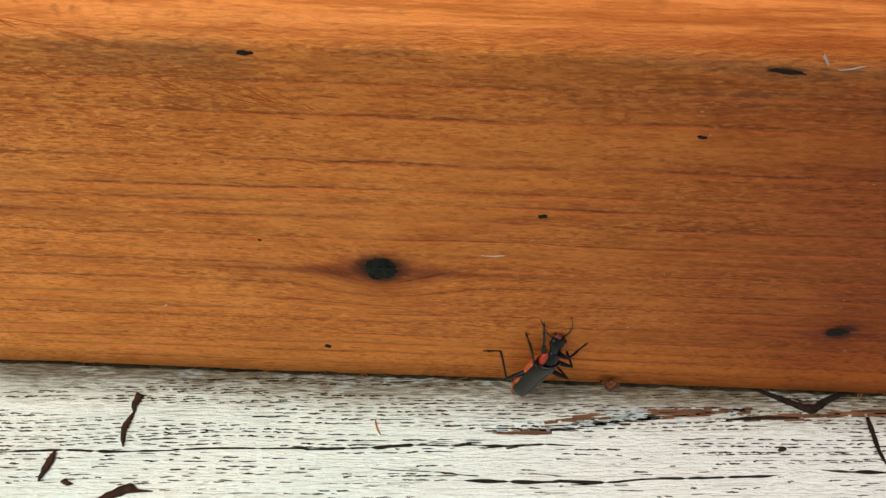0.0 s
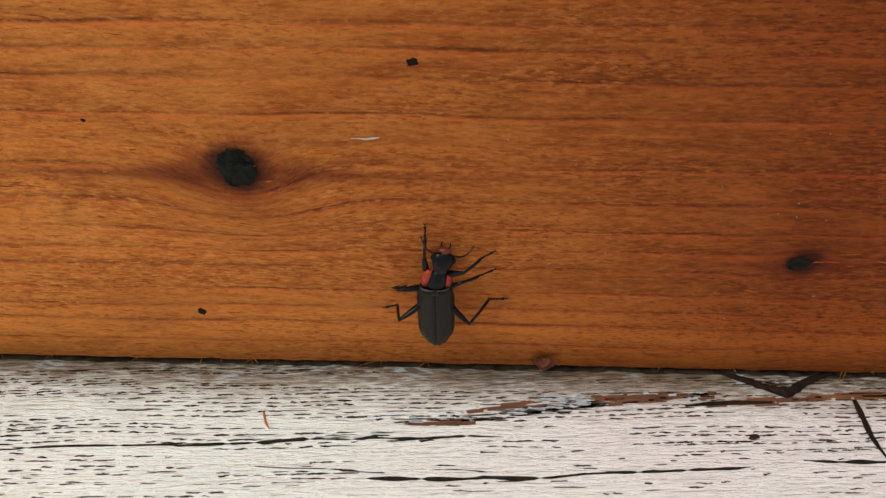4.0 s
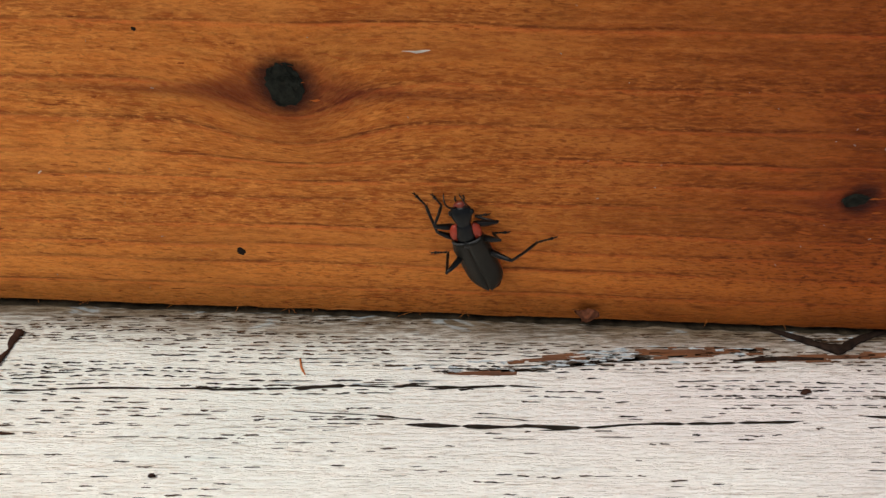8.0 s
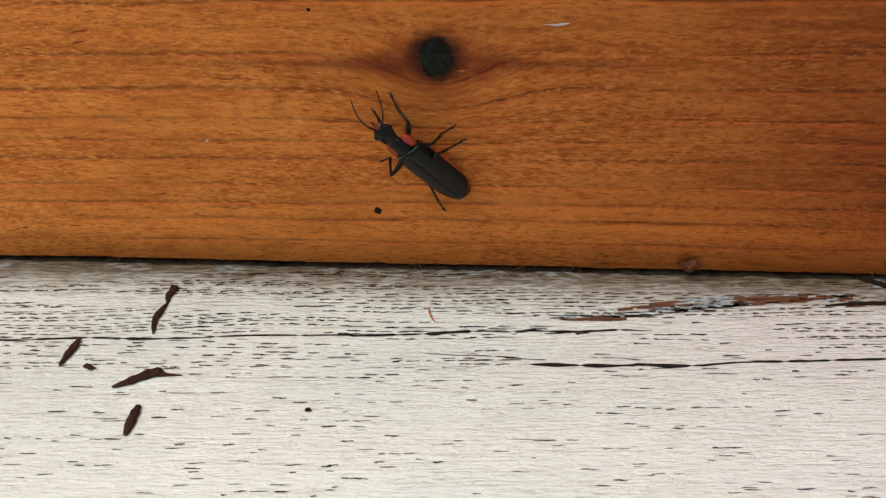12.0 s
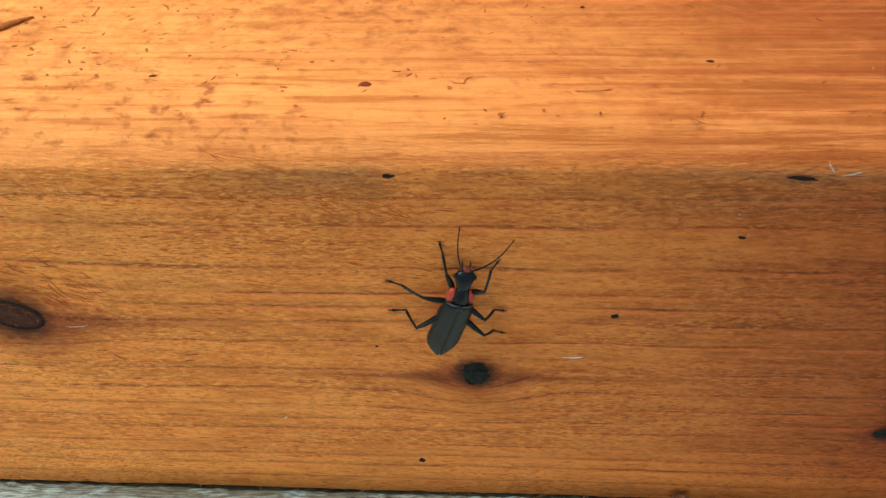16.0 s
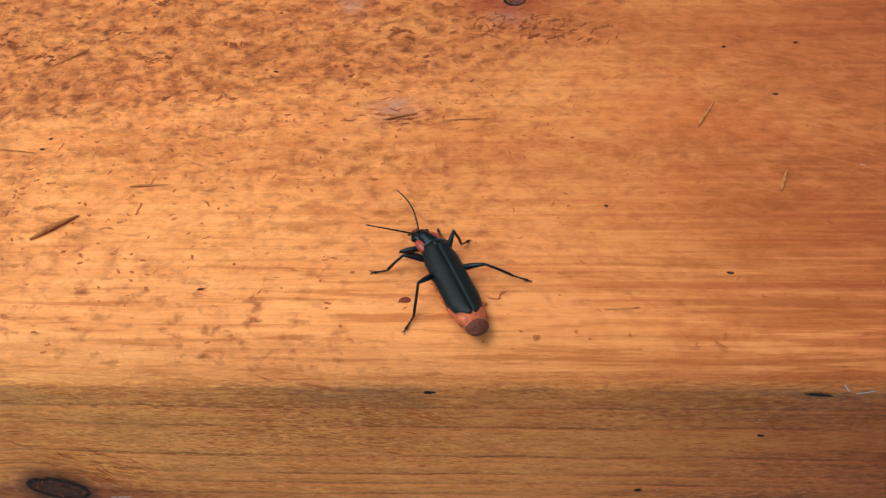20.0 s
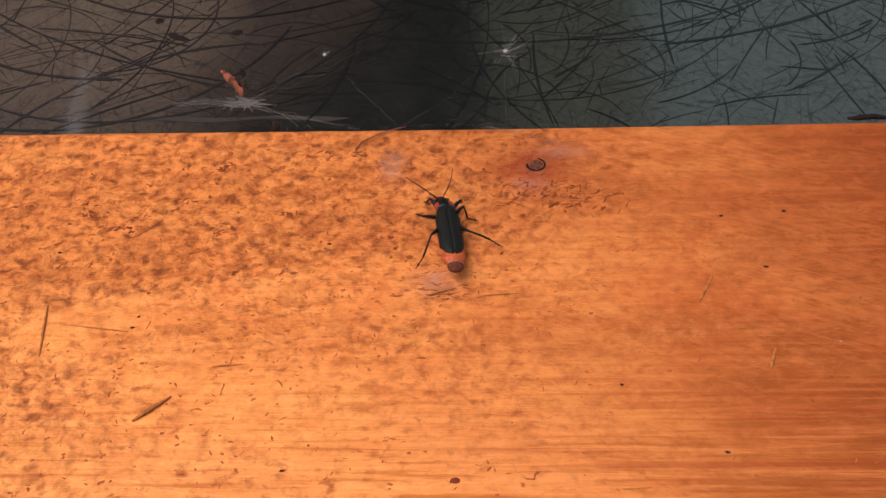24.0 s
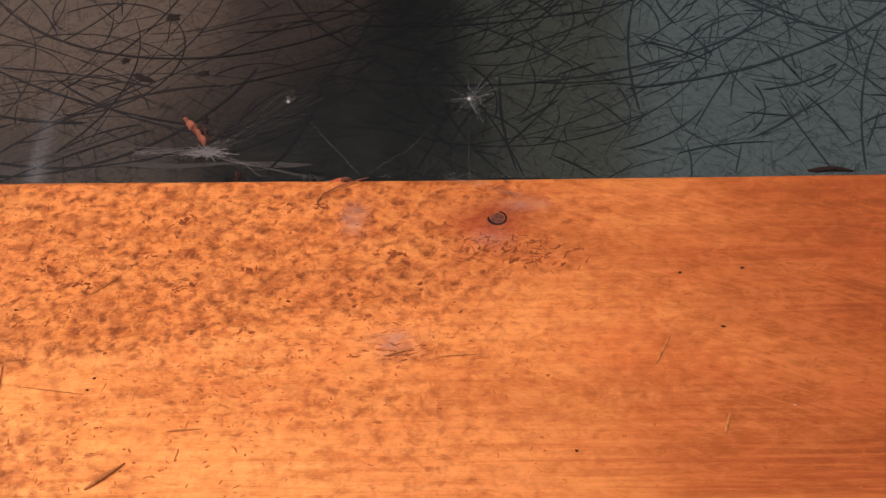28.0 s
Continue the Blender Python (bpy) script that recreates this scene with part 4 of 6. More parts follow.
def paint_wear():
    """Cracks, chips and bare patches of the old paint."""
    s, foot = Sheet("board"), Sheet("board")

    def dash(c, a, b, half, wide, lift=0.012):
        """A blunt-ended dash along the grain."""
        i, sl, sway = len(c.v), 0.045, rng.uniform(-0.5, 0.5) * wide
        for u, k in ((-1, 0.2), (-0.8, 0.7), (-0.5, 1.0), (-0.2, 0.85), (0.1, 1.0), (0.4, 0.8), (0.75, 0.6), (1, 0.15)):
            mid, k = sway * math.sin(3 * u) + rng.uniform(-0.3, 0.3) * wide, k * rng.uniform(0.65, 1.25)
            for v in (-1, 1):
                c.v.append(c.place(a + u * half + rng.uniform(-0.05, 0.05), b + sl * u * half + mid + v * wide * k, lift))
        c.f += [(i + 2 * q, i + 2 * q + 2, i + 2 * q + 3, i + 2 * q + 1) for q in range(7)]

    b, singles = -0.6, 0
    while b > -42:
        # one grain line after another, broken into short dashes
        a, wave = -75.0 + rng.uniform(0, 1), rng.uniform(0, 50)
        strong = rng.uniform(0.7, 1.15)
        while a < 82:
            yb = b + 0.045 * a + 0.30 * noise.noise((a * 0.03, wave, b)) + 0.9 * noise.noise((a * 0.045, b * 0.12, 6.0))
            k = noise.noise((a * 0.05, yb * 0.24, 5.0)) * 0.5 + 0.5
            if a < 14:
                on = 1.0 if yb > -9.5 else 0.55 if yb > -14 else 0.15
            elif a < 26:
                on = 1.0 if yb > -4.5 else 0.30
            else:
                on = 0.95 if yb > -8.5 else 0.42 if yb > -11 else 0.16
            on *= strong * (0.45 + 1.1 * k)
            half = rng.uniform(0.30, 0.95) * (1.8 if rng.random() < 0.12 else 1.0)
            if rng.random() < on and yb < -0.3:
                own = foot if yb > -5 else Sheet("board") if singles < 280 and -26 < a < 58 and half > 0.45 and yb > -11 else s
                dash(own, a, yb, half, rng.uniform(0.045, 0.11) * (0.8 if yb < -12 else 1.0))
                if own not in (s, foot):
                    singles += 1
                    own.make("crack", CRACK_SOFT, BOARD, smooth=False)
            a += 2 * half + rng.uniform(0.12, 0.65)
        b -= rng.uniform(0.28, 0.42) if b > -5 else rng.uniform(0.34, 0.52)
    tagged(s.make("paint_cracks", CRACK, BOARD, "short black cracks in the paint", smooth=False), kind="stuff")
    tagged(foot.make("paint_cracks", CRACK_FOOT, BOARD, "close brown cracks beside the beam", smooth=False), kind="stuff")

    def line(points, wide, name):
        c = Sheet("board")
        pts = []
        for (a0, b0), (a1, b1) in zip(points, points[1:]):
            n = max(2, int(abs(a1 - a0) / 0.5))
            pts += [(a0 + (a1 - a0) * i / n, b0 + (b1 - b0) * i / n + 0.35 * noise.noise(((a0 + (a1 - a0) * i / n) * 0.15, b0, 4.0))) for i in range(n)]
        i = 0
        while i < len(pts) - 3:
            n = rng.randint(5, 22)
            run = pts[i:i + n]
            if len(run) > 2:
                c.ribbon(run, wide * rng.uniform(0.75, 1.25), 0.03, rng, 0.55)
            i += n - 1 if rng.random() < 0.96 else n
        c.make(name, CRACK_BLACK, BOARD, "long dark crack in the paint")

    # a dark strip laid in as the shade of the gap at the foot of the beam
    c, pts = Sheet("board"), []
    for k in range(320):
        pts.append((-78 + 0.5 * k, 0.42 + 0.12 * noise.noise((k * 0.07, 1.0, 2.0)) + 0.10 * noise.noise((k * 0.4, 5.0, 2.0))))
    c.ribbon(pts, 0.42, 0.14, rng, 0.3)
    c.make("shade_strip", SEAM_SHADE, BOARD, "dark strip standing in for the shade along the foot of the beam")
    line([(-75, -12.0), (-38, -10.6), (-18.8, -9.6), (-2.2, -8.8), (15.4, -7.6), (28.7, -7.1)], 0.13, "crack")
    line([(15.5, -11.7), (26.1, -11.3), (32.3, -11.1), (42.3, -10.3), (52.8, -9.3), (75, -8.4)], 0.14, "crack")
    line([(5.0, -10.8), (14.0, -10.9), (27.0, -10.8)], 0.06, "crack")
    # patches where the paint has flaked off in steps along the grain
    for a0, a1, b0, b1, tall in ((37.0, 48.5, -3.1, -2.2, 0.62), (25.0, 31.5, -4.5, -3.6, 0.32), (19.0, 25.2, -6.4, -5.9, 0.25), (48.0, 57.0, -3.3, -2.6, 0.30), (57.0, 75.0, -2.4, -1.4, 0.35)):
        c, sl = Sheet("board"), (b1 - b0) / (a1 - a0)
        for k in range(int((a1 - a0) * 3.0)):
            mid = rng.uniform(a0, a1)
            half = rng.uniform(0.3, 1.7) * min(1.0, 0.3 + min(mid - a0, a1 - mid) / 2.5)
            bb = b0 + sl * (mid - a0) + rng.gauss(0, 0.55) * tall
            high, i = rng.uniform(0.06, 0.22), len(c.v)
            for u, v in ((-1, -1), (1, -1), (1, 1), (-1, 1)):
                c.v.append(c.place(mid + u * half + rng.uniform(-0.1, 0.1), bb + sl * u * half + v * high * rng.uniform(0.7, 1), 0.034 + 0.002 * (k % 7)))
            c.f.append((i, i + 1, i + 2, i + 3))
        c.make("bare_patch", BARE, BOARD, "bare brown wood where paint has flaked away", smooth=False)
    c, d = Sheet("board"), Sheet("board")
    for _ in range(190):
        a = rng.gauss(36, 13)
        dash(c, a, -6.2 + 0.15 * (a - 22) + abs(rng.gauss(0, 0.6)) , rng.uniform(0.3, 1.6), rng.uniform(0.03, 0.10), 0.026)
    for _ in range(110):
        a = rng.gauss(36, 12)
        dash(d, a, -5.6 + 0.15 * (a - 22) + rng.gauss(0.2, 0.5), rng.uniform(0.2, 1.0), rng.uniform(0.05, 0.12), 0.030)
    tagged(c.make("paint_cracks", CRACK, BOARD, "dark cracks along the bare patches", smooth=False), kind="stuff")
    tagged(d.make("paint_remains", PAINT_BLUE, BOARD, "blue-grey remains of older paint", smooth=False), kind="stuff")


def debris():
    """Dry needles and bud scales on the painted board."""
    def bit(name, label, pts, radii, flat=0.5, mat=NEEDLE):
        bm = bmesh.new()
        line, thick = [], []
        for k in range(len(pts) - 1):
            p0, p1, p2, p3 = [Vector(pts[min(max(q, 0), len(pts) - 1)]) for q in (k - 1, k, k + 1, k + 2)]
            for u in (0.0, 0.25, 0.5, 0.75) + ((1.0,) if k == len(pts) - 2 else ()):
                p = 0.5 * (2 * p1 + (p2 - p0) * u + (2 * p0 - 5 * p1 + 4 * p2 - p3) * u * u + (3 * p1 - p0 - 3 * p2 + p3) * u ** 3)
                r = (radii[k] * (1 - u) + radii[k + 1] * u) * rng.uniform(0.82, 1.12)
                line.append((p.x, p.y, r * flat + 0.1))
                thick.append(r)
        tube(bm, line, thick, 9)
        for v in bm.verts:
            v.co.z = max(0.02, v.co.z * flat + 0.05)
        ob = part(name, bm, mat)
        ob.location.z = BOARD_Z * MM
        tagged(ob, label, "debris", group="debris on the board")

    bit("dry_needle", "thin dark brown broken needle on white paint", [(-22.2, -3.2), (-22.6, -4.6), (-22.5, -5.4), (-23.2, -7.4), (-22.9, -9.4)], [0.5, 0.4, 0.16, 0.42, 0.08])
    bit("bud_scale", "small pointed brown bud scale on white paint", [(-30.4, -10.2), (-30.6, -11.2), (-31.0, -12.4), (-31.4, -13.6)], [0.18, 0.42, 0.4, 0.06])
    bit("bud_scale", "long curved brown bud scale with a thin stem", [(-25.2, -15.8), (-23.8, -15.2), (-22.2, -14.4), (-21.2, -14.0), (-20.4, -14.2), (-18.6, -14.2)], [0.15, 0.45, 0.6, 0.6, 0.25, 0.05])
    bit("seed_husk", "reddish brown ribbed seed husk on white paint", [(-21.9, -17.8), (-22.1, -18.8), (-22.2, -20.0), (-22.3, -21.0)], [0.3, 0.5, 0.5, 0.2])
    bit("fibre", "tiny orange fibre on white paint", [(5.2, -5.2), (5.5, -6.2), (6.0, -7.0)], [0.08, 0.11, 0.04], mat=SPLINTER)
    bit("dry_needle", "curved black dry needle on white paint", [(62.0, -2.6), (62.3, -4.6), (62.6, -6.6), (63.4, -8.6)], [0.25, 0.3, 0.25, 0.08], mat=SPECK)
    bit("twig", "dark broken twig beside the beam", [(49.5, 0.2), (51.5, -0.5), (53.5, -1.3), (55.4, -1.9), (56.4, -1.6), (57.6, -0.8), (60.5, 0.5)], [0.15, 0.38, 0.42, 0.60, 0.5, 0.42, 0.34], mat=TWIG)
    bit("twig", "thin black twig lying along the flaked paint", [(45.6, -3.6), (48.0, -3.3), (51.0, -3.1), (54.0, -3.0)], [0.10, 0.22, 0.2, 0.12], mat=TWIG)
    bit("soil_crumb", "tiny dark crumb on white paint", [(-5.7, -17.75), (-5.55, -17.7), (-5.3, -17.65), (-5.1, -17.7)], [0.05, 0.2, 0.18, 0.04], 0.9)
    bit("soil_crumb", "tiny dark crumb on white paint", [(51.0, -6.95), (51.25, -6.9), (51.7, -6.75), (52.0, -6.8)], [0.06, 0.27, 0.24, 0.05], 0.9)
    bit("soil_crumb", "tiny dark crumb on white paint", [(-28.9, -13.6), (-28.5, -13.55), (-28.0, -13.75), (-27.5, -13.7)], [0.06, 0.32, 0.26, 0.05], 0.7)
    bm = bmesh.new()
    ellipsoid(bm, (32.0, -0.7, -57.4), (1.0, 0.55, 0.75), 14, 10)
    for v in bm.verts:
        v.co += Vector([0.55 * noise.noise(v.co * 1.6 + Vector((k * 9, 0, 0))) for k in range(3)])
    tube(bm, [(31.2, -0.8, -56.7), (30.4, -1.0, -56.2)], [0.06, 0.03], 5)
    tagged(part("bud_husk", bm, HUSK), "tiny brown husk caught at the foot of the beam", "debris", group="debris on the board")


def scratches():
    rest, single = Sheet("sheet"), 0
    for k in range(80):
        # wide sweeping arcs, most of them towards one end
        a, b = rng.choice((rng.uniform(-110, 10), rng.uniform(-110, 10), rng.uniform(0, 110))), rng.uniform(70, 160)
        ang, curve, length = rng.uniform(0, math.tau), rng.choice((-1, 1)) * rng.uniform(0.006, 0.026), rng.uniform(35, 110)
        pts, n = [], int(length / 2)
        for _k in range(n + 1):
            if b > 67.0:
                pts.append((a, b))
            a, b, ang = a + math.cos(ang) * length / n, b + math.sin(ang) * length / n, ang + curve * length / n
        if len(pts) > 5:
            s = Sheet("sheet")
            s.ribbon(pts, rng.uniform(0.08, 0.26), rng.uniform(0.02, 0.10), rng, 0.5)
            s.make("scratch", SCRATCH, LID, smooth=False)
    for _ in range(1250):
        a, b = rng.choice((rng.uniform(-120, 130), rng.uniform(0, 110))), rng.uniform(67.0, 175)
        left = a < 0
        length = rng.uniform(20, 75) if left and rng.random() < 0.40 else rng.uniform(3, 20)
        ang, curve = rng.choice((rng.uniform(0, math.pi), rng.gauss(0.3 if left else 0.8, 0.5))), rng.gauss(0, 0.045)
        near = -75 < a < 90 and b < 118
        pts, n = [], max(6, int(length / 2))
        for _k in range(n + 1):
            if b > 67.0:
                pts.append((a, b))
            a, b, ang = a + math.cos(ang) * length / n, b + math.sin(ang) * length / n, ang + curve * length / n
        if len(pts) > 4:
            own = near and single < 190
            s = Sheet("sheet") if own else rest
            s.ribbon(pts, rng.choice((0.03, 0.05, 0.07, 0.10, 0.14)), rng.uniform(0.02, 0.10), rng, 0.5)
            if own:
                single += 1
                s.make("scratch", SCRATCH, LID, smooth=False)
    tagged(rest.make("scratch_rest", SCRATCH, LID, "black curved scratches"), kind="stuff")
    # a dull amber streak along the lid, close behind the beam
    c = Sheet("sheet")
    c.ribbon([(-56 + 3 * i, 72.0 - 0.02 * i + 0.3 * math.sin(i)) for i in range(13)], 0.55, 0.03, rng, 0.5)
    m = Sheet("sheet")
    m.ribbon([(-65.5, 67.0), (-65.5, 80.0), (-65.5, 94.0)], 6.0, 0.16, rng, 0.0, blunt=True)
    m.make("pale_streak", PALE_STREAK, LID, "pale streak")
    c.make("amber_streak", AMBER, LID, "dull amber streak")
    for a, b, ra, rb, ang in ((-52.5, 94.0, 2.6, 0.8, -0.4), (-51.0, 112.0, 1.5, 1.2, 0), (-57.0, 99.0, 0.8, 0.8, 0), (-42.0, 95.0, 1.0, 0.9, 0), (-31, 109, 1.2, 1.0, 0)):
        one("sheet", "dropping", SPECK, LID, "dark blotch", a, b, ra, rb, ang, lift=0.2, rough=0.35)


def strand(bm, pts, r, wob=0.15, n=8):
    """A fine, slightly crooked thread through the points."""
    pts, out = [Vector(p) for p in pts], []
    seed = rng.uniform(0, 99)
    for a, b in zip(pts, pts[1:]):
        for i in range(n):
            p = a.lerp(b, i / n)
            out.append(p + wob * Vector([noise.noise(p * 0.45 + Vector((seed + 9 * k, 0, 0))) for k in range(3)]))
    out.append(pts[-1])
    tube(bm, out, [r * (1 + 0.6 * noise.noise(p * 2.0)) for p in out], 4)


def cobwebs():
    bm = bmesh.new()
    core = Vector((-34.4, 66.9, 1.0))

    def near(sx, sy, sz=0.4, at=core):
        return at + Vector((rng.gauss(0, sx), rng.gauss(0, sy), rng.gauss(0, sz)))

    # the matted middle, and the fans that spread from it
    for _ in range(130):
        a = near(1.1, 0.30, 0.2)
        strand(bm, [a, a + Vector((rng.gauss(0.3, 1.2), rng.gauss(-0.1, 0.5), rng.gauss(0, 0.2)))], rng.uniform(0.015, 0.045), 0.35, 5)
    for _ in range(11):
        a = near(0.8, 0.3, 0.2)
        strand(bm, [a, Vector((-28.0, 64.5, 0.8)) + Vector((rng.gauss(0, 0.7), rng.gauss(0, 0.22), 0)), (rng.choice((rng.gauss(-17.5, 0.8), rng.gauss(-17.5, 0.8), rng.gauss(-24, 1.0))), 61.8 + rng.gauss(0, 0.2), rng.uniform(-0.2, 0.3))], rng.uniform(0.003, 0.009), 0.5)
    for _ in range(9):
        strand(bm, [near(0.6, 0.3), (-45.6 + rng.gauss(0, 1.5), 67.6 + rng.gauss(0, 0.5), 1.0)], rng.uniform(0.006, 0.018), 0.6)
    for _ in range(24):
        a = near(2.2, 1.2, 0.5)
        a.y += 2.0
        strand(bm, [a, a + Vector((rng.gauss(-1.5, 2.4), rng.gauss(1.8, 1.8), rng.gauss(0, 0.4)))], rng.uniform(0.002, 0.005), 0.7)
    for _ in range(10):
        strand(bm, [near(0.6, 0.3), (rng.uniform(-26, -18), rng.uniform(72, 84), 0.5)], 0.004, 0.8)
    # single long threads
    strand(bm, [(-20.6, 77.7, -3), (-17.5, 73.4, -3), (-11.0, 62.2, -0.2)], 0.008, 0.3, 12)
    strand(bm, [(-11.0, 62.4, -0.3), (-4.5, 70.0, -2.0), (-0.6, 76.9, -3)], 0.005, 0.5, 12)
    strand(bm, [(4.8, 77.0, 1.6), (4.7, 70.0, 0.6), (4.6, 61.6, 0.0)], 0.008, 0.2, 10)
    strand(bm, [(8.5, 74.0, -1.5), (18, 67.0, -1.5), (26, 62.6, -0.4)], 0.006, 0.6, 12)
    strand(bm, [(16, 92.0, -2.0), (22, 84.0, -2.5), (29, 78.0, -3)], 0.006, 0.6, 12)
    for _ in range(26):
        a = Vector((rng.uniform(-22, 62), rng.uniform(62.5, 90), rng.uniform(-3.5, 0.5)))
        b = a + Vector((rng.gauss(3, 5), rng.gauss(-3, 4), rng.gauss(0, 0.6)))
        b.y, b.z = max(b.y, 62.5), max(-5.5, b.z)
        strand(bm, [a, b], rng.uniform(0.0015, 0.0035), 0.8)
    # lint caught along the edge, thickest beside the nail
    for _ in range(46):
        x = rng.choice((rng.uniform(-34, 75), rng.gauss(6, 6)))
        a = Vector((x, 62.2 + rng.gauss(0, 0.15), -0.15 + rng.gauss(0, 0.15)))
        strand(bm, [a, a + Vector((rng.gauss(0, 0.9), rng.gauss(0.1, 0.35), rng.uniform(-0.2, 0.5))), a + Vector((rng.gauss(0, 1.6), rng.gauss(0.1, 0.3), rng.uniform(-0.3, 0.3)))], rng.uniform(0.002, 0.006), 0.5, 4)
    for _ in range(130):
        u = rng.random()
        a = Vector((1.5 + 11.5 * u, 62.0 - 4.6 * u + rng.gauss(0, 0.35), rng.uniform(0.05, 0.3)))
        strand(bm, [a, a + Vector((rng.gauss(0.5, 0.7), rng.gauss(-0.2, 0.4), rng.uniform(-0.1, 0.1)))], rng.uniform(0.003, 0.008), 0.3, 4)
    tagged(part("cobweb", bm, SILK), "dusty grey cobweb strung along the edge of the beam", "cobweb")
    for a, b, r, c in (((-39.2, 74.4, 1.2), (-36.4, 70.8, 1.2), 0.40, BARK), ((-37.4, 72.4, 1.5), (-35.0, 68.6, 1.2), 0.45, BARK), ((-36.2, 72.6, 1.0), (-34.2, 69.0, 1.0), 0.4, NEEDLE),
                       ((-30.2, 62.8, -1.0), (-29.0, 64.4, -0.6), 0.4, NEEDLE), ((-36.4, 75.6, 0.6), (-35.8, 73.4, 0.6), 0.35, SPECK)):
        bm = bmesh.new()
        p, q = Vector(a), Vector(b)
        tube(bm, [p.lerp(q, k / 8) for k in range(9)], [r * (0.35 + 0.65 * math.sin(math.pi * (0.1 + 0.85 * k / 8))) for k in range(9)], 9)
        for v in bm.verts:
            v.co += Vector([0.65 * noise.noise(v.co * 1.6 + Vector((k * 9, 0, 0))) + 0.15 * noise.noise(v.co * 5 + Vector((k * 9, 0, 0))) for k in range(3)])
        tagged(part("bark_scale", bm, c), "ragged red-brown scale of bark caught in the cobweb", "debris", group="scales in the cobweb")
    # a seed with its parachute of hairs, and a smaller one
    for c, size, n in (((4.8, 77.0, 2.0), 5.0, 40), ((-23.3, 77.0, 2.0), 2.2, 14)):
        bm = bmesh.new()
        c = Vector(c)
        for _ in range(n):
            d = Vector((rng.gauss(0, 1), rng.gauss(0, 1), rng.gauss(0, 0.5))).normalized()
            strand(bm, [c, c + d * size * rng.uniform(0.35, 1.0) + Vector((0.6, 0.3, 0.2))], rng.uniform(0.003, 0.007), 0.4)
        ellipsoid(bm, c, (0.24, 0.22, 0.22), 8, 6)
        tagged(part("seed_fluff", bm, PLUME), "pale seed with fine radiating hairs, hung in the web", "seed", group="seeds in the cobweb")


knots()
flecks()
glints()
scraps()
paint_wear()
debris()
scratches()
cobwebs()


# ---- the beetle: it faces +y, its waist (fore end of the wing cases) over the origin ----
def half_shell(bm, side):
    """One wing case: long, parallel-sided, rounded behind."""
    rows = []
    spans = [0.0, 0.06, 0.13, 0.2, 0.28, 0.36, 0.44, 0.52, 0.6, 0.68, 0.75, 0.81, 0.86, 0.90, 0.93, 0.955, 0.975, 0.99, 1.0]
    last = len(spans) - 1
    for u in spans:
        y = 0.25 - 8.25 * u
        full = 1.55 * (0.82 + 0.22 * min(1, u * 5))
        # the outer edge rounds in and the seam opens a little: each case ends in its own blunt tip
        w = 0.28 + (full - 0.28) * math.sqrt(max(0.0, 1 - max(0.0, (u - 0.72) / 0.28) ** 2.3))
        seam = 0.015 + 0.16 * max(0.0, (u - 0.95) / 0.05) ** 2
        z0 = 2.85 - 0.95 * u
        rows.append([(side * (seam + (w - seam) * math.sin(k / 7 * math.pi / 2)), y, z0 - 0.95 * (1 - math.cos(k / 7 * math.pi / 2)) * (0.55 + 0.45 * min(1, w))) for k in range(8)])
    vs = [[bm.verts.new(p) for p in r] for r in rows]
    low = [[bm.verts.new((p[0] * 0.96, p[1], p[2] - 0.14)) for p in r] for r in rows]
    for i in range(last):
        for k in range(7):
            bm.faces.new((vs[i][k], vs[i + 1][k], vs[i + 1][k + 1], vs[i][k + 1]))
            bm.faces.new((low[i][k], low[i][k + 1], low[i + 1][k + 1], low[i + 1][k]))
        for k in (0, 7):
            bm.faces.new((vs[i][k], low[i][k], low[i + 1][k], vs[i + 1][k]))
    for i in (0, last):
        for k in range(7):
            bm.faces.new((vs[i][k], vs[i][k + 1], low[i][k + 1], low[i][k]))
    bmesh.ops.recalc_face_normals(bm, faces=bm.faces[:])


def loft(bm, rings, seg=18):
    """A closed body along y through rings of centre height, half width and half height."""
    loops = [[bm.verts.new((w * math.cos(k * math.tau / seg), y, z + h * math.sin(k * math.tau / seg))) for k in range(seg)] for y, z, w, h in rings]
    for a, b in zip(loops, loops[1:]):
        for k in range(seg):
            bm.faces.new((a[k], b[k], b[(k + 1) % seg], a[(k + 1) % seg]))
    for loop, (y, z, _w, _h), d in ((loops[0], rings[0], -0.12), (loops[-1], rings[-1], 0.12)):
        c = bm.verts.new((0, y + d, z))
        for k in range(seg):
            bm.faces.new((c, loop[k], loop[(k + 1) % seg]))
    bmesh.ops.recalc_face_normals(bm, faces=bm.faces[:])


LEGS, RINGS_BEHIND, ANTENNAE = [], [], []


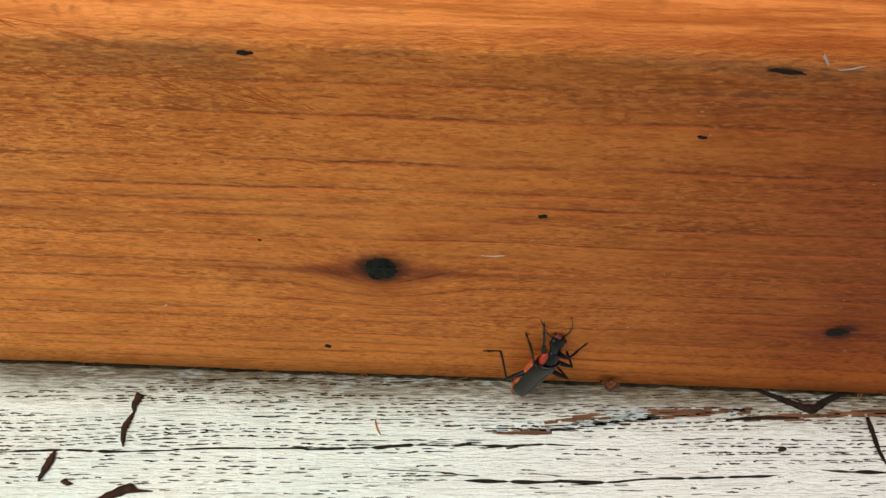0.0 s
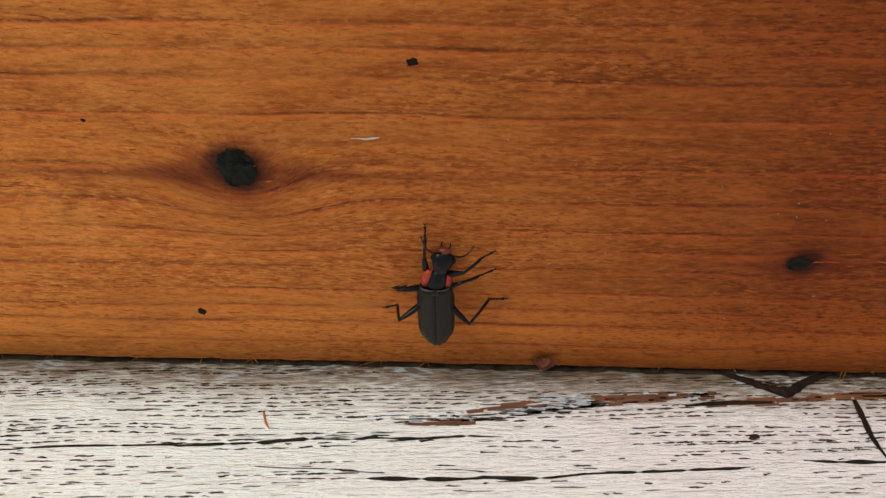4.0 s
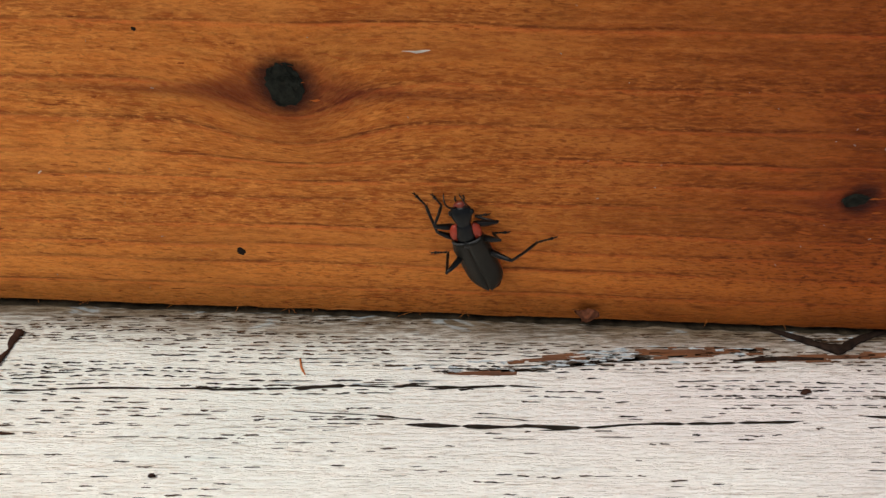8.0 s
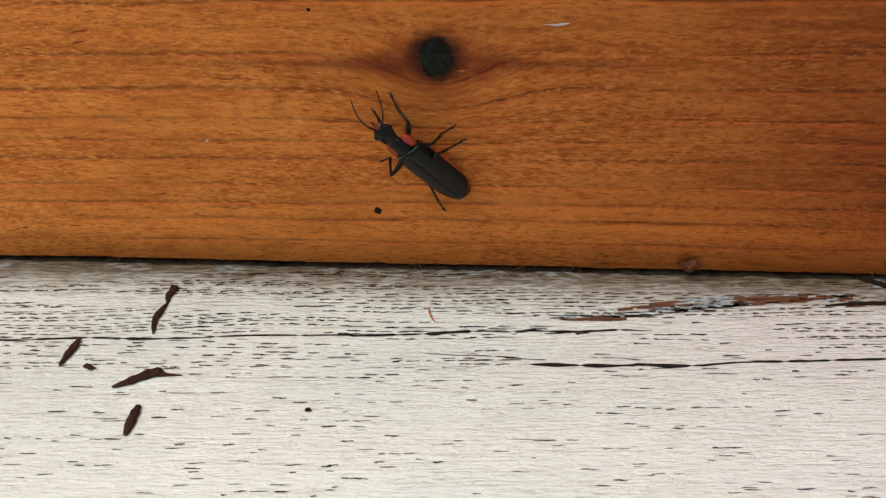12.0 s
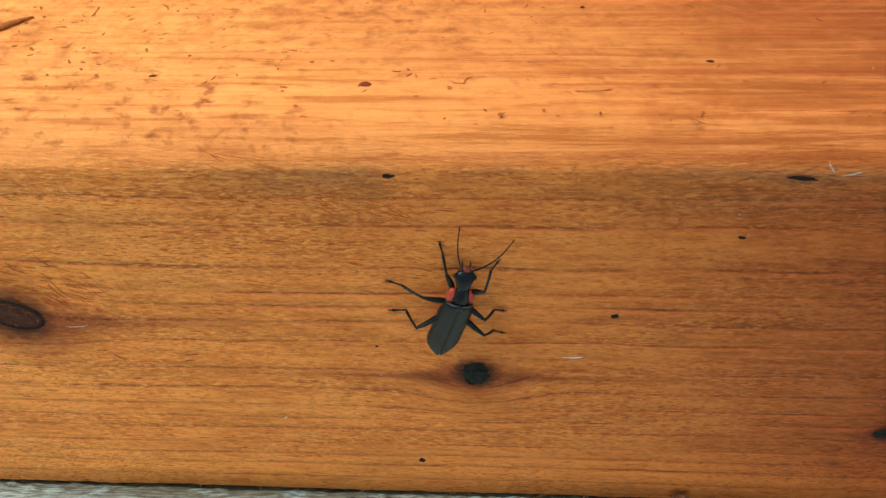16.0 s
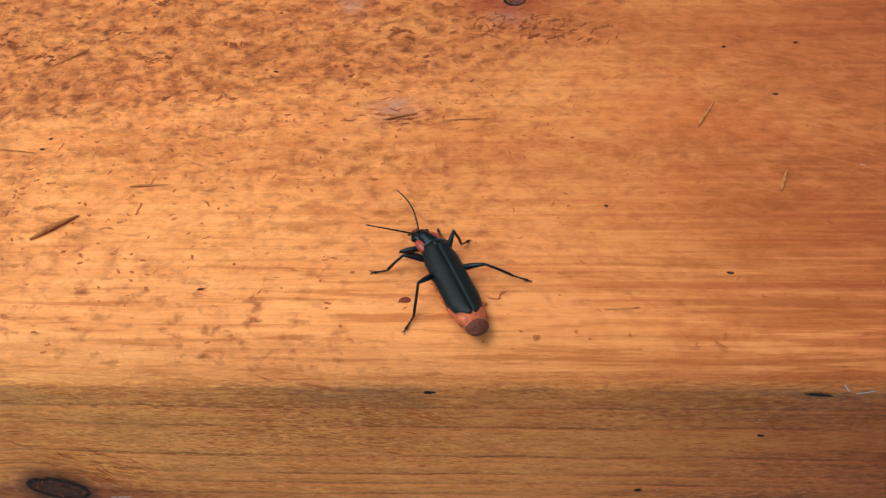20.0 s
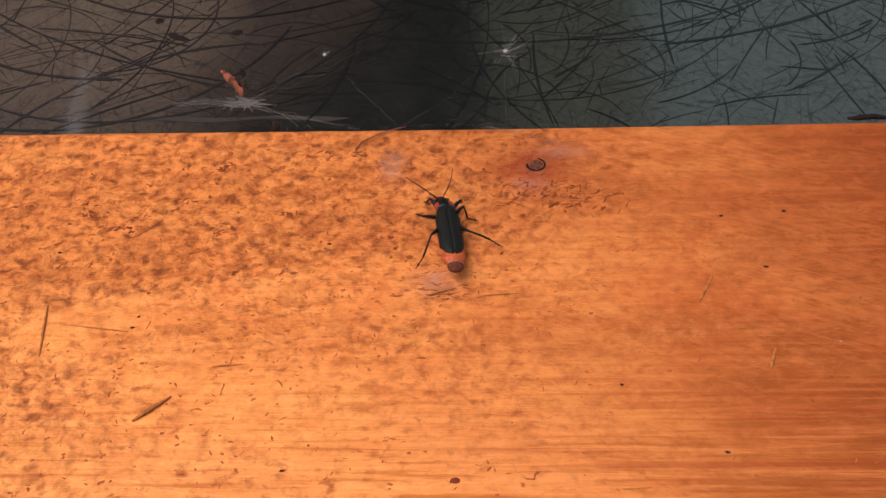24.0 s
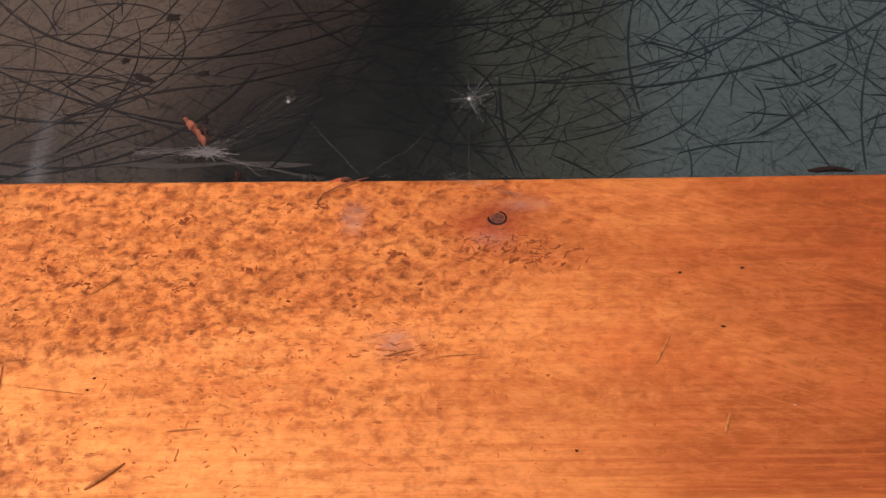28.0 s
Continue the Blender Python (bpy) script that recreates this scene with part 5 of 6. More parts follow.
def beetle():
    root = new("soldier_beetle")
    tagged(root, "slender black beetle with red thorax sides and orange abdomen", "beetle")
    # abdomen in overlapping rings
    for i in range(7):
        bm = bmesh.new()
        y = -1.6 - i * 1.12
        w = (1.45, 1.58, 1.67, 1.70, 1.64, 1.46, 1.05)[i]
        ellipsoid(bm, (0, y, 1.22 - 0.05 * i), (w, (2.0, 2.0, 2.0, 1.8, 1.6, 1.35, 0.85)[i], 0.78 * (1 if i < 6 else 0.85)), 18, 12)
        ring = part("abdomen_ring", bm, ORANGE if i < 6 else TIP, root, "" if i < 6 else "pinkish brown tip of the abdomen")
        RINGS_BEHIND.append((ring, i))
        if 0 < i < 6:
            bm = bmesh.new()
            n = 20
            tube(bm, [(0.68 * w * math.cos(k * math.tau / n), y - 1.0, 1.22 - 0.05 * i + 0.55 * math.sin(k * math.tau / n)) for k in range(n + 1)], 0.028, 5)
            part("ring_edge", bm, RING_EDGE, ring, "pale edge of the ring")
    bm = bmesh.new()
    ellipsoid(bm, (0, -0.9, 1.55), (1.35, 1.7, 0.85), 14, 10)
    part("breast", bm, BLACK, root)
    for side in (-1, 1):
        bm = bmesh.new()
        half_shell(bm, side)
        case = part("wing_case", bm, ELYTRON, root, "matt black wing case")
        # a raised grey line stands in for the gleam along the base
        bm = bmesh.new()
        tube(bm, [(side * x, 0.27 + 0.05 * math.sin(x * 5), 2.80 - 0.30 * x * x) for x in (0.12, 0.35, 0.6, 0.85, 1.08, 1.25)], [0.03, 0.07, 0.085, 0.09, 0.08, 0.03], 7)
        part("base_ridge", bm, RIDGE_GLEAM, case, "ridge at the base, its gleam put into the grey colour")
    bm = bmesh.new()
    ellipsoid(bm, (0, 0.05, 2.72), (0.35, 0.42, 0.14), 8, 6)
    part("scutellum", bm, BLACK, root)
    # the fore parts turn together at the waist
    bm = bmesh.new()
    loft(bm, ((-0.35, 2.15, 0.62, 0.40), (0.0, 2.16, 0.80, 0.52), (0.5, 2.18, 0.80, 0.58), (1.0, 2.18, 0.72, 0.56), (1.5, 2.16, 0.64, 0.48), (1.9, 2.13, 0.58, 0.38)))
    neck = part("pronotum", bm, BLACK, root, "glossy black plate behind the head")
    for side in (-1, 1):
        bm = bmesh.new()
        ellipsoid(bm, (side * 0.80, 0.72, 1.95), (0.56, 0.95, 0.40), 14, 10)
        part("pronotum_margin", bm, RED, neck, "red side of the pronotum")
    bm = bmesh.new()
    loft(bm, ((1.35, 2.12, 0.46, 0.34), (1.8, 2.12, 0.56, 0.42), (2.25, 2.12, 0.70, 0.48), (2.7, 2.10, 0.86, 0.50), (3.05, 2.06, 0.92, 0.47), (3.35, 2.00, 0.84, 0.41), (3.6, 1.92, 0.60, 0.30)))
    head = part("head", bm, BLACK, root, "black head with a red face")
    bm = bmesh.new()
    ellipsoid(bm, (0, 3.55, 1.86), (0.60, 0.46, 0.34), 14, 9)
    part("face", bm, FACE_RED, head, "red face")
    for side in (-1, 1):
        bm = bmesh.new()
        ellipsoid(bm, (side * 0.86, 3.05, 2.10), (0.20, 0.27, 0.24), 10, 8)
        part("eye", bm, BLACK, head)
        bm = bmesh.new()
        pts, r = [], []
        for i in range(23):
            u = i / 22
            pts.append((side * 0.35 * math.sin(math.pi * u), 5.2 * u, 0.35 * math.sin(u * math.pi)))
            r.append((0.11 if i % 2 else 0.075) * (1 - 0.45 * u))
        tube(bm, pts, r, 6)
        ANTENNAE.append(part("antenna", bm, BLACK, head, "thin jointed black antenna"))
        bm = bmesh.new()
        tube(bm, [(side * 0.25, 3.75, 1.7), (side * 0.38, 4.0, 1.5), (side * 0.34, 4.2, 1.3)], [0.07, 0.085, 0.05], 6)
        part("palp", bm, BLACK, head)
    # six legs: thigh, shin and foot, each along its own x axis
    for side in (-1, 1):
        for hip_y, (thigh, shin, foot), rest in ((1.0, (2.1, 2.0, 1.3), (3.2, 3.6)), (-0.7, (2.5, 2.4, 1.5), (4.6, -1.0)), (-2.4, (3.0, 3.0, 1.8), (4.9, -5.5))):
            bm = bmesh.new()
            tube(bm, [(thigh * u, 0, 0.10 * math.sin(u * math.pi)) for u in (0, 0.15, 0.35, 0.6, 0.85, 1.0)], [0.16, 0.24, 0.29, 0.26, 0.19, 0.13], 10)
            leg = part("leg", bm, BLACK, root, "black jointed leg")
            bm = bmesh.new()
            tube(bm, [(shin * u, 0, 0.06 * math.sin(u * math.pi)) for u in (-0.03, 0.15, 0.5, 0.85, 1.0)], [0.12, 0.125, 0.13, 0.145, 0.11], 8)
            for q in (-1, 1):
                tube(bm, [(shin * 0.97, q * 0.08, -0.05), (shin * 1.06, q * 0.16, -0.14)], [0.035, 0.01], 5)
            shank = part("shin", bm, LEG_BROWN, leg, "dark brown shin")
            bm = bmesh.new()
            # five short joints, the fourth one broad, and two claws
            for k in range(5):
                a, b, w = foot * (0.0, 0.3, 0.5, 0.66, 0.80)[k], foot * (0.29, 0.49, 0.65, 0.80, 0.98)[k], (0.10, 0.10, 0.11, 0.15, 0.07)[k]
                tube(bm, [(a, 0, 0), (a * 0.4 + b * 0.6, 0, 0.01), (b, 0, 0)], [w * 0.6, w, w * 0.75], 7)
            for q in (-1, 1):
                tube(bm, [(foot * 0.95, q * 0.03, 0), (foot * 1.03, q * 0.12, 0.02), (foot * 1.06, q * 0.16, -0.06)], [0.04, 0.03, 0.01], 5)
            toes = part("foot", bm, BLACK, leg)
            LEGS.append((leg, shank, toes, Vector((side * 0.75, hip_y, 1.25)), (thigh, shin, foot), Vector((side * rest[0], rest[1], 0.1))))
    return root, neck, head


BEETLE, NECK, HEAD = beetle()

# seconds, place of the waist on its surface, heading, upward side
STEPS = [
    (0, (22.99, -0.11, -48.22), (0.243, 0.158, 0.957), (0.371, -0.927, 0.059)),
    (0.5, (21.97, -0.14, -42.79), (0.155, 0.227, 0.961), (0.275, -0.945, 0.179)),
    (1, (21.62, -0.06, -42.98), (-0.014, 0.163, 0.986), (0.102, -0.981, 0.164)),
    (1.5, (21.57, -0.03, -43.74), (-0.003, 0.114, 0.993), (0.074, -0.991, 0.114)),
    (2, (21.35, -0.06, -43.10), (-0.041, 0.184, 0.982), (0.025, -0.982, 0.185)),
    (2.5, (21.82, -0.06, -43.17), (0.025, 0.192, 0.981), (0.022, -0.981, 0.191)),
    (3, (21.64, -0.03, -43.99), (0.011, 0.140, 0.990), (-0.000, -0.990, 0.140)),
    (3.5, (21.69, -0.01, -43.92), (0.018, 0.097, 0.995), (0.001, -0.995, 0.097)),
    (5.5, (20.90, -0.01, -43.33), (-0.187, 0.105, 0.977), (-0.021, -0.994, 0.103)),
    (6, (21.13, 0.00, -43.64), (-0.139, 0.072, 0.988), (-0.014, -0.997, 0.071)),
    (6.5, (21.06, -0.01, -43.43), (-0.146, 0.098, 0.984), (-0.019, -0.995, 0.096)),
    (7, (19.97, 0.00, -44.43), (-0.396, -0.024, 0.918), (0.006, -1.000, -0.024)),
    (7.5, (19.60, 0.00, -43.93), (-0.438, 0.043, 0.898), (-0.017, -0.999, 0.040)),
    (8, (20.47, -0.01, -45.72), (-0.277, -0.078, 0.958), (0.021, -0.997, -0.075)),
    (8.5, (20.78, 0.00, -45.68), (-0.013, 0.030, 0.999), (0.001, -1.000, 0.030)),
    (9, (20.80, -0.01, -46.70), (0.007, 0.066, 0.998), (-0.004, -0.998, 0.066)),
    (9.5, (18.10, -0.77, -46.05), (-0.829, 0.110, 0.549), (-0.068, -0.993, 0.096)),
    (10, (14.36, -0.74, -44.58), (-0.879, -0.081, 0.471), (0.109, -0.993, 0.034)),
    (10.5, (10.10, -0.40, -44.07), (-0.901, -0.050, 0.430), (0.098, -0.991, 0.088)),
    (11, (7.82, -0.40, -44.78), (-0.967, -0.146, 0.210), (0.169, -0.981, 0.096)),
    (11.5, (6.02, -0.40, -43.83), (-0.953, 0.056, 0.299), (-0.011, -0.989, 0.149)),
    (12, (4.01, -0.06, -40.61), (-0.579, -0.039, 0.814), (0.065, -0.998, -0.001)),
    (12.5, (3.32, -0.02, -37.39), (-0.535, -0.091, 0.840), (0.067, -0.996, -0.064)),
    (14.5, (1.08, -0.01, -25.97), (-0.094, -0.020, 0.995), (0.003, -1.000, -0.020)),
    (15, (1.00, -0.02, -23.54), (-0.199, 0.051, 0.979), (0.037, -0.998, 0.060)),
    (15.5, (3.10, -0.01, -21.21), (0.124, 0.088, 0.988), (0.097, -0.992, 0.076)),
    (16, (5.23, 0.00, -17.78), (0.263, 0.068, 0.962), (0.111, -0.993, 0.039)),
    (16.5, (6.20, 0.00, -14.09), (0.264, 0.039, 0.964), (0.099, -0.995, 0.013)),
    (17, (7.01, 0.00, -10.24), (0.261, 0.021, 0.965), (0.098, -0.995, -0.005)),
    (17.5, (6.70, 0.00, -6.40), (0.238, 0.055, 0.970), (0.112, -0.993, 0.029)),
    (18, (7.75, 0.00, -3.38), (0.253, 0.108, 0.961), (0.125, -0.989, 0.078)),
    (18.3, (8.40, -0.30, -1.20), (0.240, 0.000, 0.971), (0.101, -0.995, -0.025)),
    (18.5, (8.00, -0.20, 1.20), (0.150, 0.120, 0.981), (0.106, -0.989, 0.105)),
    (18.6, (7.10, 0.30, 1.40), (0.101, 0.453, 0.886), (0.101, -0.890, 0.444)),
    (18.8, (7.00, 1.00, 1.10), (-0.020, 0.908, 0.419), (0.105, -0.415, 0.904)),
    (19, (5.78, 2.04, 0.50), (-0.149, 0.973, 0.176), (0.117, -0.159, 0.980)),
    (19.2, (5.14, 3.18, 0.20), (-0.182, 0.977, 0.115), (0.125, -0.093, 0.988)),
    (19.5, (2.70, 6.61, 0.01), (-0.449, 0.887, 0.111), (0.174, -0.036, 0.984)),
    (19.8, (2.70, 10.39, 0.01), (-0.445, 0.887, 0.118), (0.179, -0.041, 0.983)),
    (20, (0.05, 11.12, 0.01), (-0.431, 0.901, -0.043), (0.104, 0.097, 0.990)),
    (20.5, (-2.90, 15.11, 0.01), (-0.353, 0.930, 0.101), (0.167, -0.043, 0.985)),
    (21, (-3.85, 20.33, 0.01), (-0.198, 0.977, 0.075), (0.148, -0.046, 0.988)),
    (21.5, (-4.64, 23.96, 0.01), (-0.158, 0.985, 0.070), (0.150, -0.046, 0.988)),
    (22, (-5.67, 27.71, 0.01), (-0.202, 0.978, 0.047), (0.146, -0.017, 0.989)),
    (22.5, (-4.03, 34.46, 0.01), (0.106, 0.994, 0.035), (0.137, -0.050, 0.989)),
    (24.5, (-3.99, 48.23, 0.01), (-0.196, 0.968, -0.155), (0.107, 0.178, 0.978)),
    (25, (-6.01, 55.58, 0.00), (-0.148, 0.985, -0.086), (0.122, 0.104, 0.987)),
    (25.3, (-7.23, 58.09, 0.03), (-0.314, 0.927, -0.207), (-0.000, 0.217, 0.976)),
    (25.6, (-7.53, 59.74, 0.30), (-0.217, 0.963, -0.161), (-0.038, 0.156, 0.987)),
    (25.8, (-7.82, 59.16, 0.40), (-0.195, 0.955, -0.222), (-0.044, 0.217, 0.975)),
    (26, (-7.94, 62.92, -0.54), (-0.110, 0.993, -0.050), (-0.010, 0.049, 0.999)),
    (26.2, (-7.89, 60.93, -0.49), (-0.035, 0.998, -0.048), (0.005, 0.048, 0.999)),
    (26.4, (-8.48, 63.41, -1.90), (-0.109, 0.975, -0.196), (0.113, 0.208, 0.972)),
    (26.6, (-10.31, 66.82, -3.48), (-0.198, 0.912, -0.358), (0.275, 0.402, 0.873)),
    (26.8, (-11.61, 67.56, -3.67), (-0.310, 0.865, -0.394), (0.264, 0.476, 0.839)),
    (27, (-12.92, 65.70, -4.08), (-0.590, 0.640, -0.493), (0.059, 0.643, 0.764)),
    (27.4, (-15.10, 66.47, -4.97), (-0.683, 0.464, -0.564), (0.203, 0.863, 0.463)),
    (27.6, (-16.43, 65.49, -5.92), (-0.675, 0.377, -0.634), (0.175, 0.917, 0.359)),
    (28, (-18.98, 63.54, -7.19), (-0.637, 0.285, -0.716), (0.108, 0.953, 0.283)),
]
# seconds, degrees by which the fore parts bend to the beetle's left, and by which they rise
BENDS = [(0, -5, -16), (1, -11, -11), (2, -15, -6), (3, -13, -11), (6, -15, -6), (7, -9, -8), (8, -6, -9), (9, -38, -3), (9.5, -20, -5), (10, -16, -7), (11, -25, 8),
         (12, 8, -2), (14.5, -6, -14), (15, -8, -18), (16, 3, -11), (17, 13, -13), (18, 1, -12), (18.5, 2, 0), (19, 0, 10), (20, 22, 10), (21, 8, 1), (22, -1, 6), (25, 16, 8), (26, 4, -5), (28, 4, 0)]
# seconds, degrees to the left and upwards: the left antenna, then the right one
FEELERS = (
    [(0, 45, 6), (1, 19, 29), (6, 45, 38), (7, 33, 34), (8, 2, 37), (9, 30, 23), (10, -20, -5), (11, -12, 32), (12, -25, 19), (15, 17, 8), (16, 14, 6), (17, 29, 40),
     (18, 11, 23), (19, 80, 28), (20, 63, 23), (21, 70, 40), (22, 6, -5), (25, 70, 30), (28, 40, 10)],
    [(0, 20, 20), (1, 0, 29), (6, -17, 45), (7, -12, 16), (8, -6, 39), (9, 20, 14), (10, -29, -15), (11, -21, 13), (12, -45, 15), (15, -32, 40), (16, -38, 4), (17, -6, 41),
     (18, -25, 14), (19, 30, 50), (20, -20, 0), (21, 5, 50), (22, -40, 45), (25, -30, 0), (28, -30, 10)])
# each leg from the front, left side first: seconds, place of the toes and of the knee from the waist
GAIT = [None] * 6
GAIT[0] = [(0, (-2.6, 6.9, 0.2), (-2.4, 4.5, 1.8)), (1, (-1.2, 4.7, 0.7), (-1.5, 2.6, 2.2)), (2, (-0.8, 5.1, 1.0), (-1.2, 3.0, 2.4)), (3, (-1.2, 6.3, 1.0), (-1.6, 3.6, 2.4)), (6, (0.2, 5.5, 0.5), (-1.0, 3.8, 2.2)), (7, (-2.6, 3.6, 0.0), (-1.9, 1.2, 1.9)), (8, (-2.0, 3.7, -0.2), (-2.0, 2.2, 1.7)), (9, (1.0, 5.3, 0.5), (-0.0, 3.1, 2.1)), (15, (-1.8, 3.9, 0.2), (-1.5, 2.1, 1.9)), (16, (-3.1, 5.6, 0.2), (-2.5, 3.2, 1.9)), (17, (-4.7, 4.7, -0.2), (-3.2, 3.8, 1.7)), (18, (-2.3, 3.2, -1.8), (-3.0, 4.3, 4.4)), (19, (-2.3, 4.9, -1.5), (-2.0, 2.1, 0.9)), (20, (-1.8, 1.9, -0.0), (-2.6, 1.5, 1.6)), (21, (-2.2, 1.4, -0.3), (-2.6, 0.8, 1.5)), (22, (-2.3, 5.3, -0.5), (-1.5, 2.1, 1.6))]
GAIT[1] = [(0, (-2.7, 2.7, -0.5), (-1.9, 0.7, 1.4)), (1, (-4.2, 3.0, 0.1), (-2.1, 0.7, 1.8)), (2, (-3.9, 3.5, 0.6), (-1.8, 0.9, 2.0)), (3, (-3.3, -4.3, -0.5), (-1.8, -0.2, 1.9)), (6, (-4.7, 1.7, 0.3), (-2.4, 0.8, 2.0)), (8, (-3.4, 4.2, -0.2), (-2.5, 1.5, 1.8)), (10, (-5.8, -5.0, -0.7), (-3.1, -3.4, 1.2)), (12, (-4.3, -0.9, -0.1), (-3.0, -0.9, 1.7)), (15, (-4.3, 1.8, -0.0), (-2.3, 0.6, 1.8)), (16, (-6.5, -0.9, -0.6), (-3.8, -0.5, 1.5)), (17, (-5.8, -2.4, -0.5), (-3.2, -1.1, 1.6)), (18, (-5.3, -2.1, -0.6), (-2.6, -1.2, 1.5)), (19, (-3.5, 1.1, -0.9), (-1.8, 0.8, 1.1)), (20, (-5.5, 1.4, -0.6), (-3.2, 0.4, 1.5)), (21, (-5.0, 0.9, -0.6), (-3.1, -0.1, 1.5)), (22, (-5.5, 0.1, -0.7), (-3.3, -0.8, 1.5)), (25, (-2.7, 3.2, 0.0), (-1.9, -1.1, 1.6)), (27, (-2.2, -6.1, -2.6), (-2.3, -4.9, 1.1))]
GAIT[2] = [(0, (-4.7, -3.3, -2.3), (-2.5, -3.8, 0.4)), (1, (-4.8, -7.0, -1.6), (-2.8, -2.7, 1.1)), (2, (-4.8, -6.9, -1.4), (-3.0, -3.3, 1.2)), (3, (-4.7, -5.9, -0.7), (-2.8, -3.8, 1.4)), (6, (-4.9, -5.7, -0.3), (-2.6, -3.3, 1.7)), (7, (-4.9, -3.9, 0.2), (-2.1, -2.3, 2.0)), (8, (-4.1, -3.1, 0.4), (-2.8, -2.4, 2.1)), (9, (-3.7, -3.4, -0.1), (-1.8, -1.6, 1.8)), (11, (-3.2, -10.1, 0.8), (-0.9, -8.4, 2.6)), (12, (-3.3, -9.6, 0.3), (-2.0, -7.2, 2.0)), (15, (-4.5, -6.7, -0.5), (-2.6, -3.7, 1.6)), (16, (-5.4, -5.2, -0.8), (-3.1, -3.6, 1.4)), (17, (-7.4, -3.9, -0.7), (-3.6, -3.3, 1.5)), (18, (-5.8, -3.9, -0.9), (-2.4, -3.3, 1.3)), (19, (-3.7, -2.6, -6.2), (-2.4, -3.7, -0.5)), (20, (-5.3, -5.9, -0.9), (-2.5, -3.4, 1.4)), (21, (-5.6, -6.4, -0.2), (-2.8, -3.6, 1.8)), (22, (-5.5, -9.0, -0.2), (-2.8, -6.1, 1.8)), (25, (-4.1, -7.0, -1.1), (-2.6, -4.3, 1.2)), (26, (-4.2, -8.3, 0.3), (-2.4, -6.1, 2.1)), (26.6, (-2.0, -8.6, -0.2), (-2.1, -8.7, 3.0)), (27, (-3.1, -7.1, -0.8), (-3.7, -7.6, 2.3))]
GAIT[3] = [(0, (3.8, 2.5, 1.8), (2.4, 2.9, 3.3)), (1, (5.4, 3.1, 1.1), (2.7, 2.2, 2.5)), (2, (5.5, 3.1, 0.8), (3.1, 2.4, 2.4)), (3, (5.0, 4.6, 0.7), (2.2, 3.2, 2.3)), (6, (4.7, 0.3, 0.1), (2.3, 0.1, 1.9)), (7, (2.6, 3.3, 0.0), (1.9, 1.7, 1.9)), (8, (2.0, 0.4, 0.1), (1.9, 0.7, 1.8)), (9, (4.7, -0.5, 0.1), (3.4, 0.6, 1.9)), (10, (5.1, 3.4, -0.5), (1.8, 1.2, 1.2)), (11, (5.5, 0.5, 0.4), (2.4, 0.6, 1.8)), (12, (1.8, 4.8, -0.0), (2.2, 2.7, 1.8)), (15, (3.3, 5.1, 0.5), (2.7, 2.6, 2.1)), (16, (2.6, 4.8, 0.7), (1.6, 2.2, 2.2)), (17, (2.4, 4.4, 0.4), (1.7, 2.5, 2.1)), (18, (3.7, 4.5, 2.3), (0.8, 5.2, 6.6)), (19, (2.6, 6.5, -1.3), (1.7, 2.9, 1.1)), (21, (3.5, 6.0, 0.1), (1.5, 1.2, 2.0))]
GAIT[4] = [(1, (5.9, 1.7, 1.0), (3.0, 1.1, 2.4)), (2, (4.2, -2.3, -0.2), (2.9, -0.5, 1.9)), (3, (5.5, 1.3, 0.3), (3.1, 1.9, 2.1)), (6, (4.0, -2.1, -0.0), (2.8, -0.4, 1.9)), (7, (3.8, -2.8, 0.2), (3.1, -0.8, 1.9)), (8, (3.1, -2.1, 0.3), (2.0, -0.3, 1.9)), (9, (4.4, -0.3, 0.1), (2.2, -1.9, 1.8)), (10, (3.2, 0.4, -0.4), (2.0, -0.1, 1.3)), (11, (5.6, 0.3, 0.4), (2.6, -0.2, 1.9)), (12, (4.2, -1.4, 0.3), (2.2, -0.3, 2.0)), (15, (4.9, -0.1, 0.3), (2.8, 0.6, 2.0)), (16, (5.2, -2.0, 0.5), (2.0, -0.9, 2.0)), (17, (6.3, -2.8, 0.7), (2.6, -0.4, 2.1)), (18, (6.3, 0.5, 0.8), (2.9, 0.2, 2.2)), (19, (6.3, 0.6, 0.1), (3.1, -0.1, 1.7)), (20, (4.1, 1.2, 0.7), (2.2, 0.4, 2.2)), (21, (4.4, 0.5, 0.7), (2.5, -0.5, 2.3)), (22, (2.7, -1.9, 0.6), (2.4, -0.9, 2.3)), (25, (4.9, 0.0, 0.8), (2.5, -0.7, 2.2))]
